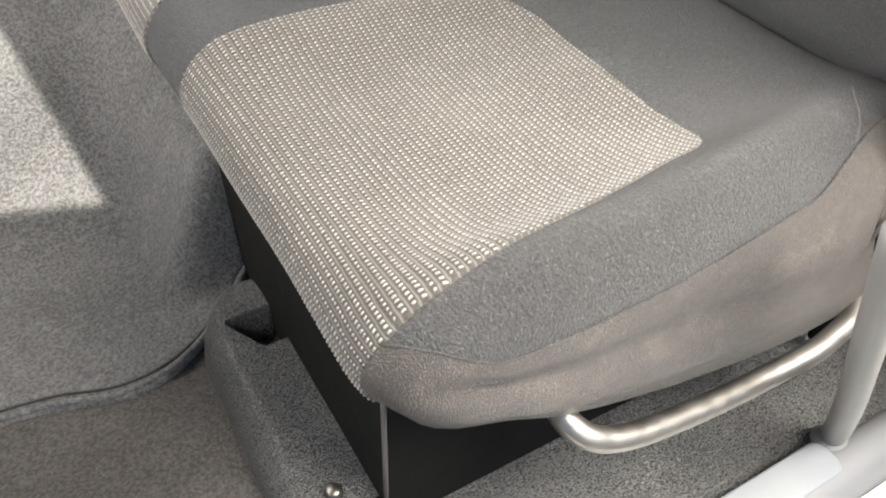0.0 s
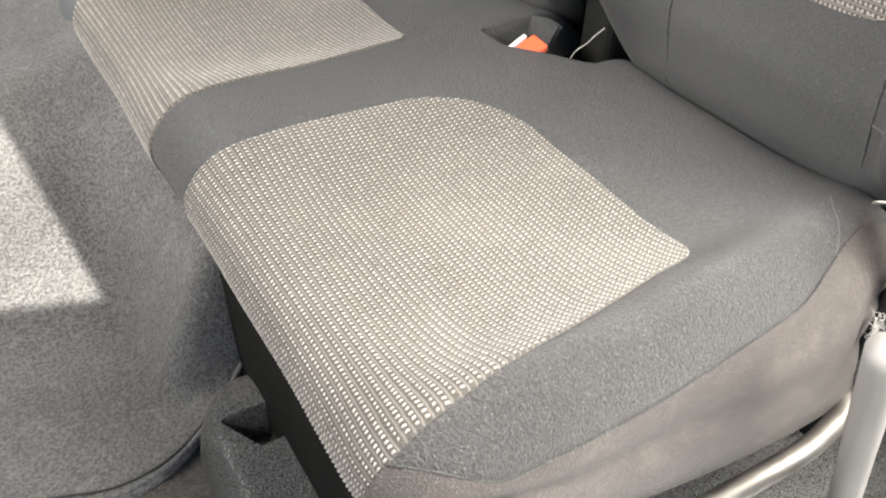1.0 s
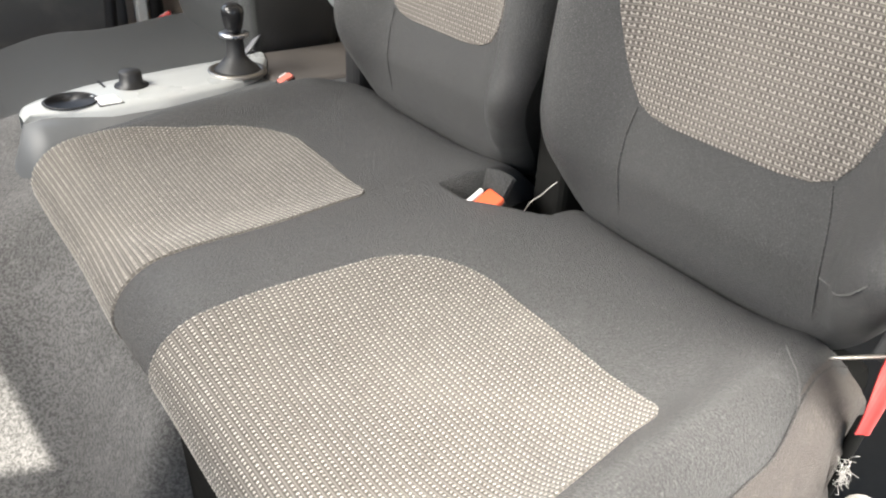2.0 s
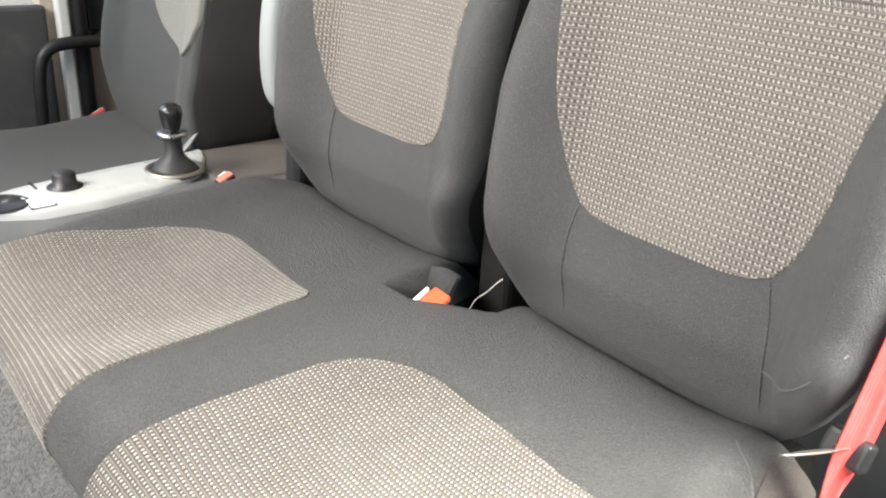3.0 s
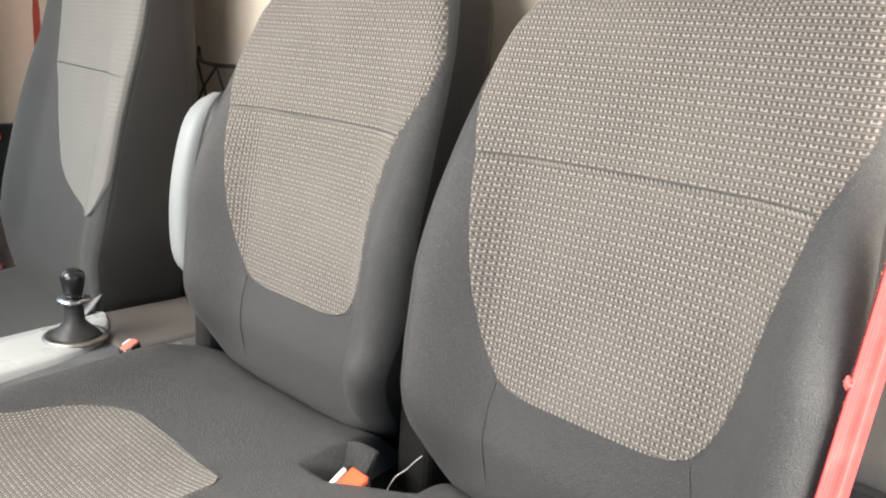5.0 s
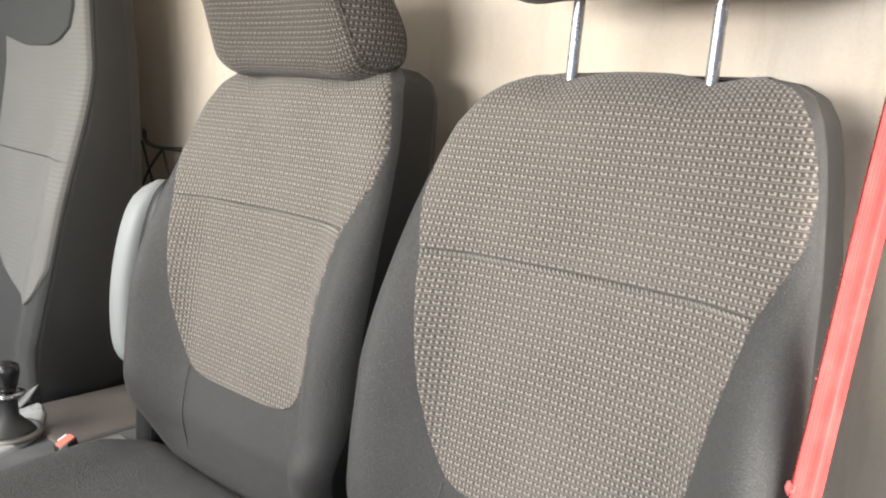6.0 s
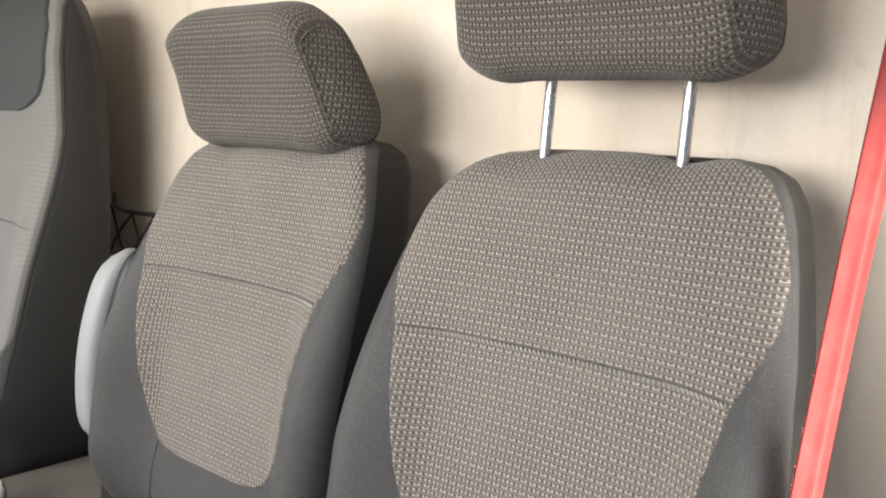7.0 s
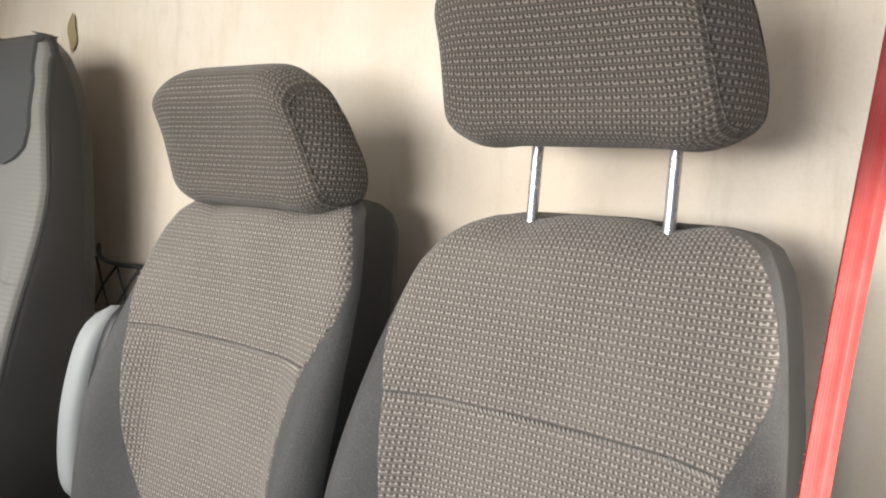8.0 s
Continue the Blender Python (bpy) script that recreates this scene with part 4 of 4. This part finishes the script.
def frayed_edge():
    """Short worn fibres along the edge of the webbing that the seat rubs."""
    rng = random.Random(5)
    top, low = Vector((0.2735, 0.585, 1.34)), Vector((0.2145, 0.462, 0.315))
    bm = bmesh.new()
    for i in range(130):
        k = 0.26 + 0.40 * rng.random()
        ang = radians(67 + 6 * math.sin(4 * k))
        mid = low.lerp(top, k) + Vector((0.0015 * math.sin(9 * k), 0, 0)) - Vector((math.cos(ang), math.sin(ang), 0)) * 0.019
        worn = 0.25 + 0.5 * smooth(0.30, 0.40, k) * (1 - smooth(0.52, 0.62, k))
        tip = mid + Vector((-0.0016 * worn * rng.random(), -0.0012 * worn, rng.uniform(-0.0012, 0.0012)))
        tube(bm, [mid + Vector((0.001, 0.0006, 0)), tip], [0.0004, 0.0003], 4)
    return bm


tagged(part("frayed_edge", frayed_edge(), PINK, belt, "pale frayed fibres"), "", "", "", "stuff")
nub = bmesh.new()
bmesh.ops.create_icosphere(nub, subdivisions=3, radius=0.0038, matrix=Matrix.Translation((0.2262, 0.4825, 0.618)) @ Matrix.Diagonal((0.9, 1.0, 1.5, 1)))
for v in nub.verts:
    v.co += 0.0016 * noise.noise_vector(v.co * 500)
part("frayed_knot", nub, PINK, belt, "pink knot of loose fibre")
def tongue_plate():
    """Flat tapered metal tongue lying across the webbing."""
    rows = []
    for k in (0.0, 0.04, 0.15, 0.4, 0.7, 1.0):
        mid = Vector((0.200, 0.392, 0.413)).lerp(Vector((0.214, 0.472, 0.392)), k)
        w = 0.0035 + 0.0085 * smooth(0.0, 0.35, k)
        rows.append([mid + Vector((0.7 * w * q, -0.35 * w * q, 0.55 * w * q + h)) for q, h in ((-1, 0.0), (-0.8, 0.0014), (0.8, 0.0014), (1, 0.0), (0.8, -0.0014), (-0.8, -0.0014))])
    return grid(rows, loop=True, caps=(True, True))


tongue = part("tongue", tongue_plate(), STEEL, belt, "bare metal belt tongue")
part("grip", box(bmesh.new(), (-0.020, -0.014, -0.008), (0.020, 0.014, 0.008), 0.005, look((0.216, 0.480, 0.390), (0.20, 0.39, 0.42)), 3), BLACK, tongue, "black plastic grip round the webbing")


def lint_tuft():
    """Tangled pale fibres caught at the foot of the belt."""
    rng = random.Random(8)
    bm = bmesh.new()
    for i in range(70):
        p = Vector((0.216, 0.458 + rng.gauss(0, 0.003), 0.272 + rng.gauss(0, 0.007)))
        q = p + Vector((rng.gauss(0, 0.003), rng.gauss(0, 0.003), rng.gauss(0, 0.003)))
        r = q + Vector((rng.gauss(0, 0.003), rng.gauss(0, 0.003), rng.gauss(0, 0.003)))
        tube(bm, [p, q, r], 0.0003, 4)
    return bm


tagged(part("lint_tuft", lint_tuft(), plastic("grey_lint", (0.34, 0.33, 0.31), 0.95, dust=0.0)), "tangled pale lint caught at the belt's foot", "lint", "", "stuff")

# ---- grey stalk in the doorway ----
stalk = thing("grab_bar", (0.285, 0.41, 0.02), "grey plastic-sleeved grab bar standing at the sill", "grab bar")
part("sleeve", tube(bmesh.new(), curve([(0.262, 0.462, 0.022), (0.266, 0.450, 0.055), (0.274, 0.412, 0.135), (0.280, 0.360, 0.247), (0.286, 0.300, 0.385)], 8), [0.008, 0.011] + [0.0128] * 31, 16), plastic("grey_sleeve", (0.20, 0.19, 0.18), 0.5), stalk)

part("foot", lathe(bmesh.new(), [(0.019, 0.0), (0.019, 0.004), (0.015, 0.008), (0.011, 0.012)], Matrix.Translation((0.262, 0.462, 0.012)), 20), GREY, stalk, "dark mounting foot")

# ---- console with gear lever ----
console = thing("centre_console", (-0.86, 0.25, 0.0), "silver-topped centre console with cup recess and gear lever", "console")


def console_left(y):
    return lerp_table([(0.0, -0.840), (0.03, -0.858), (0.05, -0.877), (0.13, -0.909), (0.273, -0.930), (0.379, -0.945), (0.46, -0.965)], y)


def console_right(y):
    return lerp_table([(0.03, -0.812), (0.068, -0.797), (0.136, -0.776), (0.22, -0.777), (0.318, -0.793), (0.36, -0.808), (0.396, -0.834), (0.42, -0.860), (0.44, -0.900), (0.45, -0.935)], y)


def console_top():
    rows = []
    for i in range(41):
        y = 0.03 + 0.42 * i / 40
        zt = 0.335 + 0.004 * math.sin(math.pi * i / 40)
        xl, xr = console_left(y), console_right(y)
        mid = [(xl + (xr - xl) * k, 0.003 * math.sin(math.pi * k)) for k in (0.06, 0.25, 0.5, 0.75, 0.94)]
        xs = [(xl, -0.05), (xl + 0.001, -0.014), (xl + 0.006, -0.003)] + mid + [(xr - 0.006, -0.004), (xr - 0.001, -0.014), (xr, -0.05)]
        rows.append([(x, y, zt + dz) for x, dz in xs])
    first = rows[0]
    rows.insert(0, [(x, 0.024, z - 0.006) for x, _, z in first])
    rows.insert(0, [(x, 0.021, z - 0.012) for x, _, z in first])
    return grid(rows)


def console_body():
    rows = []
    for i in range(31):
        y = -0.045 + 0.665 * i / 30
        xl = console_left(y) + 0.004
        top = 0.318 - 0.17 * (1 - smooth(-0.05, 0.028, y))
        rows.append([(xl - 0.03, y - 0.01, 0.0), (xl, y, top - 0.02), (xl + 0.01, y, top), (-0.805, y, top + 0.012), (-0.775, y, top + 0.008), (-0.742, y, top - 0.018), (-0.732, y, top - 0.05), (-0.732, y, 0.0)])
    return grid(rows, loop=True, caps=(True, True))


part("top_panel", console_top(), SILVER, console, "silver painted top panel")
BROWN_GREY = plastic("brown_grey_plastic", (0.115, 0.104, 0.097), 0.55)
part("body", console_body(), plastic("slate_console_side", (0.105, 0.11, 0.115), 0.5), console, "slate grey console body")
tray = bmesh.new()
box(tray, (-0.965, 0.405, 0.28), (-0.780, 0.66, 0.3335), 0.010, None, 3)
part("rear_tray", tray, BROWN_GREY, console, "brown-grey rear tray")
part("tray_end", box(bmesh.new(), (-0.776, 0.430, 0.20), (-0.734, 0.500, 0.3275), 0.004), GREY, console, "grey end piece of the tray")
part("cup_recess", lathe(bmesh.new(), [(0.040, 0.004), (0.037, 0.0055), (0.034, 0.003), (0.030, -0.02), (0.0, -0.022)], Matrix.Translation((-0.836, 0.092, 0.3365))), BLACK, console, "dark cup recess")
knob_m = Matrix.Translation((-0.862, 0.190, 0.338))
knob = part("rotary_knob", lathe(bmesh.new(), [(0.027, 0.0), (0.026, 0.005), (0.018, 0.007), (0.017, 0.024), (0.015, 0.027), (0.0, 0.028)], knob_m), BLACK, console, "black rotary knob")
button = bmesh.new()
box(button, (-0.834, 0.124, 0.334), (-0.794, 0.158, 0.3425), 0.004)
part("button_frame", box(bmesh.new(), (-0.8365, 0.1215, 0.333), (-0.7915, 0.1605, 0.3405), 0.004), BLACK, console, "dark button surround")
part("push_button", button, WHITE, console, "white square push button")
for dx, y in ((0.012, 0.150), (0.048, 0.236)):
    mark = bmesh.new()
    box(mark, (-0.905 + dx - 0.02, y, 0.338), (-0.905 + dx + 0.02, y + 0.004, 0.3405))
    part("slot_mark", mark, BLACK, console)
GX, GY = -0.862, 0.366
part("gaiter_ring", lathe(bmesh.new(), [(0.050, 0.0), (0.0485, 0.006), (0.043, 0.008), (0.040, 0.003)], Matrix.Translation((GX, GY, 0.337))), STEEL, console, "pale ring")
lever = part("gear_gaiter", lathe(bmesh.new(), [(0.041, 0.002), (0.035, 0.010), (0.024, 0.020), (0.016, 0.030), (0.014, 0.055), (0.015, 0.066)], Matrix.Translation((GX, GY, 0.337))), BLACK, console, "black rubber gaiter")
part("reverse_collar", lathe(bmesh.new(), [(0.014, 0.060), (0.024, 0.062), (0.025, 0.067), (0.014, 0.069)], Matrix.Translation((GX, GY, 0.337))), CHROME, lever, "bright collar")
part("gear_knob", lathe(bmesh.new(), [(0.010, 0.066), (0.014, 0.075), (0.017, 0.089), (0.0185, 0.100), (0.017, 0.109), (0.009, 0.115), (0.0, 0.116)], Matrix.Translation((GX, GY, 0.337))), plastic("glossy_black_knob", (0.015, 0.015, 0.016), 0.15, dust=0.0), lever, "glossy black knob")

# ---- folded armrest beside the middle backrest ----
def armrest_half(x0, wide, deep, z0, z1):
    rows = []
    for i in range(25):
        k = i / 24
        z = z0 + (z1 - z0) * k
        y = 0.484 + 0.032 * k - 0.02 * math.sin(math.pi * k)
        w = wide * (1 - abs(2 * k - 1) ** 12) + 0.005
        d = deep * (1 - abs(2 * k - 1) ** 8) + 0.006
        rows.append([(x0 + w * math.copysign(abs(math.cos(a)) ** 0.6, math.cos(a)), y + d * math.copysign(abs(math.sin(a)) ** 0.6, math.sin(a)) + 0.03, z) for a in (2 * math.pi * j / 24 for j in range(24))])
    return grid(rows, loop=True, caps=(True, True))


arm = thing("armrest", (-0.735, 0.53, 0.445), "folded-up armrest with a grey plastic shell beside the middle backrest", "armrest")
part("shell", armrest_half(-0.733, 0.019, 0.034, 0.445, 0.737), plastic("grey_armrest_shell", (0.26, 0.275, 0.28), 0.55), arm, "pale grey plastic shell")
part("inner_half", armrest_half(-0.706, 0.008, 0.016, 0.450, 0.741), BLACK, arm, "black inner side")
part("catch", box(bmesh.new(), (-0.741, 0.488, 0.505), (-0.735, 0.494, 0.516), 0.0015), BLACK, arm, "small black catch")

# ---- driver's seat ----
DX = -1.188
driver = thing("driver_seat", (DX, 0.25, 0.0), "tall dark driver's seat with a paler cloth centre panel", "seat")


def driver_front(z):
    return lerp_table([(0.28, 0.460), (0.36, 0.448), (0.50, 0.478), (0.70, 0.523), (0.90, 0.555), (1.03, 0.560), (1.10, 0.572), (1.15, 0.592), (1.172, 0.615)], z)


def driver_half(z):
    return lerp_table([(0.28, 0.20), (0.34, 0.222), (0.46, 0.236), (0.60, 0.236), (0.75, 0.234), (0.90, 0.224), (1.00, 0.208), (1.08, 0.192), (1.13, 0.170), (1.155, 0.138), (1.172, 0.085)], z)


def driver_face(x, z):
    w = driver_half(z)
    r = 0.016 if x > 0 else 0.04
    e = min(1.0, max(0.0, (abs(x) - (w - r)) / r))
    wing = smooth(0.34, 0.44, z) * (1 - smooth(0.66, 0.88, z))
    return driver_front(z) - 0.022 * wing * smooth(0.12, 0.2, abs(x)) + r * (1 - math.sqrt(1 - e * e))


def driver_left(z):
    """The window side of the backrest swells at the hips and narrows above."""
    return 1 + lerp_table([(0.30, 0.0), (0.50, 0.11), (0.62, 0.07), (0.80, -0.06), (1.0, -0.05), (1.17, 0.0)], z)


def driver_back():
    rows = []
    for i in range(61):
        z = 0.28 + 0.892 * (0.5 - 0.5 * math.cos(math.pi * i / 60))
        w, rear = driver_half(z), lerp_table([(0.28, 0.62), (0.50, 0.650), (0.70, 0.650), (1.03, 0.650), (1.09, 0.640), (1.14, 0.628), (1.172, 0.620)], z)
        row = [(DX + (x if x > 0 else x * driver_left(z)), driver_face(x, z), z) for x in (w * math.sin(math.pi / 2 * (2 * j / 40 - 1)) for j in range(41))]
        row += [(DX + w, rear - 0.03, z), (DX + w - 0.02, rear, z), (DX, rear, z), (DX - w * driver_left(z) + 0.02, rear, z), (DX - w * driver_left(z), rear - 0.03, z)]
        rows.append(row)
    return grid(rows, loop=True, caps=(True, True))


def driver_panel(z0, z1, left, right, lift):
    """A cloth panel on the face of the backrest between two side lines."""
    rows = []
    for k in spaced(70, 0.008):
        z = z0 + (z1 - z0) * k
        xl, xr = lerp_table(left, z), lerp_table(right, z)
        row = []
        for a in spaced(40, 0.012):
            x = xl + (xr - xl) * a
            rim = k in (0.0, 1.0) or a in (0.0, 1.0)
            row.append((DX + x, driver_face(x, z) - (0.0 if rim else lift), z))
        rows.append(row)
    return grid(rows)


dback = part("backrest", driver_back(), BLACK_CLOTH, driver, "black side covering")


def driver_cover():
    """Cloth over the front of the backrest; the shell behind it is black."""
    rows = []
    for k in spaced(60, 0.008):
        z = 0.29 + 0.865 * k
        w = driver_half(z)
        rows.append([(DX + w * math.sin(math.pi / 2 * (2 * a - 1) * 0.93) * (driver_left(z) if a < 0.5 else 1), driver_face(w * math.sin(math.pi / 2 * (2 * a - 1) * 0.93), z) - 0.002, z) for a in spaced(36, 0.01)])
    return grid(rows)


part("front_cover", driver_cover(), DRIVER_DARK, dback, "dark grey-green front cloth")
strap = curve([(-0.975, 0.42, 0.325), (-0.972, 0.44, 0.345), (-0.970, 0.465, 0.375), (-0.968, 0.485, 0.392)], 6)
part("recline_lever", tube(bmesh.new(), strap, [0.010] * 7 + [0.009 - 0.0006 * i for i in range(12)], 8, 0.4), GREY, driver, "grey recline lever")
part("centre_panel", driver_panel(0.495, 1.15, [(0.495, 0.16), (0.505, 0.12), (0.520, 0.075), (0.540, 0.03), (0.565, 0.0), (0.65, -0.050), (0.74, -0.088), (0.95, -0.100), (1.15, -0.100)], [(0.495, 0.175), (0.505, 0.197), (0.525, 0.215)] + [(z, driver_half(z) - 0.004) for z in (0.56, 0.60, 0.75, 0.90, 1.0, 1.08, 1.13, 1.15)], 0.008), DRIVER_PALE, dback, "pale grey cloth centre panel")
part("panel_seam", tube(bmesh.new(), [(DX + x, driver_face(x, 0.745) - 0.0085, 0.745 - 0.02 * x) for x in (-0.085 + 0.31 * i / 30 for i in range(31))], 0.0012, 6), SEAM, dback)
part("head_panel", driver_panel(0.935, 1.165, [(0.935, 0.0), (0.96, -0.13), (1.0, -0.16), (1.10, -0.165), (1.165, -0.10)], [(0.935, 0.09), (0.945, 0.13), (0.965, 0.165), (1.0, 0.178), (1.08, 0.170), (1.165, 0.12)], 0.014), DRIVER_DARK, dback, "dark head panel")


def driver_cushion():
    rows = []
    for i in range(41):
        k = i / 40
        y = -0.03 + 0.49 * k
        z = 0.308 - 0.02 * math.exp(-((k - 0.6) / 0.3) ** 2) - 0.04 * (1 - smooth(0.0, 0.14, k)) - 0.06 * (1 - smooth(0.0, 0.5, k))
        row = [(DX - 0.225, y, 0.14)]
        for j in range(25):
            q = 2 * j / 24 - 1
            row.append((DX + 0.225 * q, y, z + 0.015 * q * q - 0.07 * max(0.0, (abs(q) - 0.86) / 0.14) ** 2))
        row.append((DX + 0.225, y, 0.14))
        rows.append(row)
    rows.insert(0, [(x, -0.02, min(z, 0.14)) for x, y, z in rows[0]])
    return grid(rows)


part("cushion", driver_cushion(), DRIVER_DARK, driver)
base = bmesh.new()
box(base, (DX - 0.22, 0.02, 0.0), (DX + 0.22, 0.44, 0.20), 0.02)
part("seat_box", base, MATT_BLACK, driver)
flap = bmesh.new()
box(flap, (-1.000, 0.42, 0.12), (-0.970, 0.50, 0.33), 0.012, None, 3)
part("recliner_cover", flap, BLACK, driver)

# ---- driver's side: pillar, seal, rail, switch panel ----
panel("pillar_trim", (-1.655, 0.425, 0.0), (-1.622, 0.452, 1.5), WHITE, "cream-white painted door pillar edge", "pillar", 0.006)
seal = tube(bmesh.new(), [(-1.628, 0.474, 0.0), (-1.628, 0.474, 0.6), (-1.635, 0.474, 1.5)], 0.017, 10)
tagged(part("door_seal", seal, BLACK), "black rubber door seal on the driver side", "seal", "", "structure")
rail = thing("door_rail", (-1.62, 0.36, 0.20), "black tubular rail on the driver door", "rail")
part("tube", tube(bmesh.new(), curve([(-1.635, 0.350, 0.16), (-1.600, 0.352, 0.20), (-1.595, 0.362, 0.36), (-1.595, 0.385, 0.41), (-1.595, 0.43, 0.424), (-1.600, 0.500, 0.424), (-1.655, 0.52, 0.424)], 8), 0.015, 10), BLACK, rail)
switch = thing("switch_panel", (-1.65, 0.54, 0.50), "black switch panel with a red lamp on the cab side", "panel")
bm = bmesh.new()
box(bm, (-1.66, 0.497, 0.44), (-1.640, 0.60, 0.58), 0.006)
part("plate", bm, BLACK, switch)
bm = bmesh.new()
box(bm, (-1.642, 0.512, 0.545), (-1.634, 0.528, 0.56), 0.003)
part("lamp_lens", bm, ORANGE, switch, "red lens")
buckle((-1.475, 0.44, 0.288), (30, 0, -20), 0.75, plastic("dark_red_button", (0.45, 0.04, 0.035), 0.4, dust=0.05))

# ---- driver's belt hanging from the pillar ----
def driver_belt():
    rows = []
    for i in range(31):
        k = i / 30
        w = 0.9 * smooth(0.0, 0.06, k) * (1 - 0.75 * smooth(0.18, 0.30, k)) + 0.1
        rows.append([(-1.612 + 0.008 * k + 0.016 * w * q, 0.613 - 0.014 * w * q, 0.695 + 0.725 * k) for q in (-1, -0.5, 0, 0.5, 1)])
    bm = grid(rows)
    return grid([[(x - 0.0015, y, z) for x, y, z in row] for row in rows], bm=bm)


tagged(part("seat_belt", driver_belt(), RED), "red webbing seat belt hanging at the driver's pillar", "seat belt")

# ---- net pouch on the rear wall ----
net = thing("storage_net", (-1.02, 0.745, 0.70), "black elastic storage net on the rear wall", "net")
part("top_cord", tube(bmesh.new(), curve([(-1.115, 0.735, 0.79), (-1.09, 0.725, 0.768), (-1.02, 0.715, 0.762), (-0.94, 0.72, 0.764), (-0.80, 0.75, 0.77)], 6), 0.0042, 8), BLACK, net)
for a, b in (((-1.10, 0.768), (-0.98, 0.60)), ((-1.03, 0.764), (-0.90, 0.60)), ((-0.96, 0.764), (-0.85, 0.60)), ((-0.95, 0.764), (-1.09, 0.58)), ((-1.02, 0.764), (-1.11, 0.66)), ((-0.88, 0.764), (-1.02, 0.58))):
    part("mesh_cord", tube(bmesh.new(), curve([(a[0], 0.722, a[1]), ((a[0] + b[0]) / 2 + 0.004, 0.712, (a[1] + b[1]) / 2), (b[0], 0.722, b[1])], 5), 0.0026, 6), BLACK, net)

# ---- worn hole in the lining above the driver's seat ----
def scar():
    rows = []
    for i in range(13):
        k = i / 12
        rows.append([(-1.283 + 0.017 * math.sin(math.pi * k) ** 0.6 * q + 0.004 * math.sin(7 * k), WALL_Y - 0.006 + 0.002 * q * q, 1.172 + 0.080 * k) for q in (-1, -0.8, -0.4, 0, 0.4, 0.8, 1)])
    return grid(rows)


tagged(part("worn_patch", scar(), plastic("torn_board", (0.30, 0.24, 0.13), 0.9, 120.0, 0.002)), "ragged brown torn patch in the board lining", "stain")
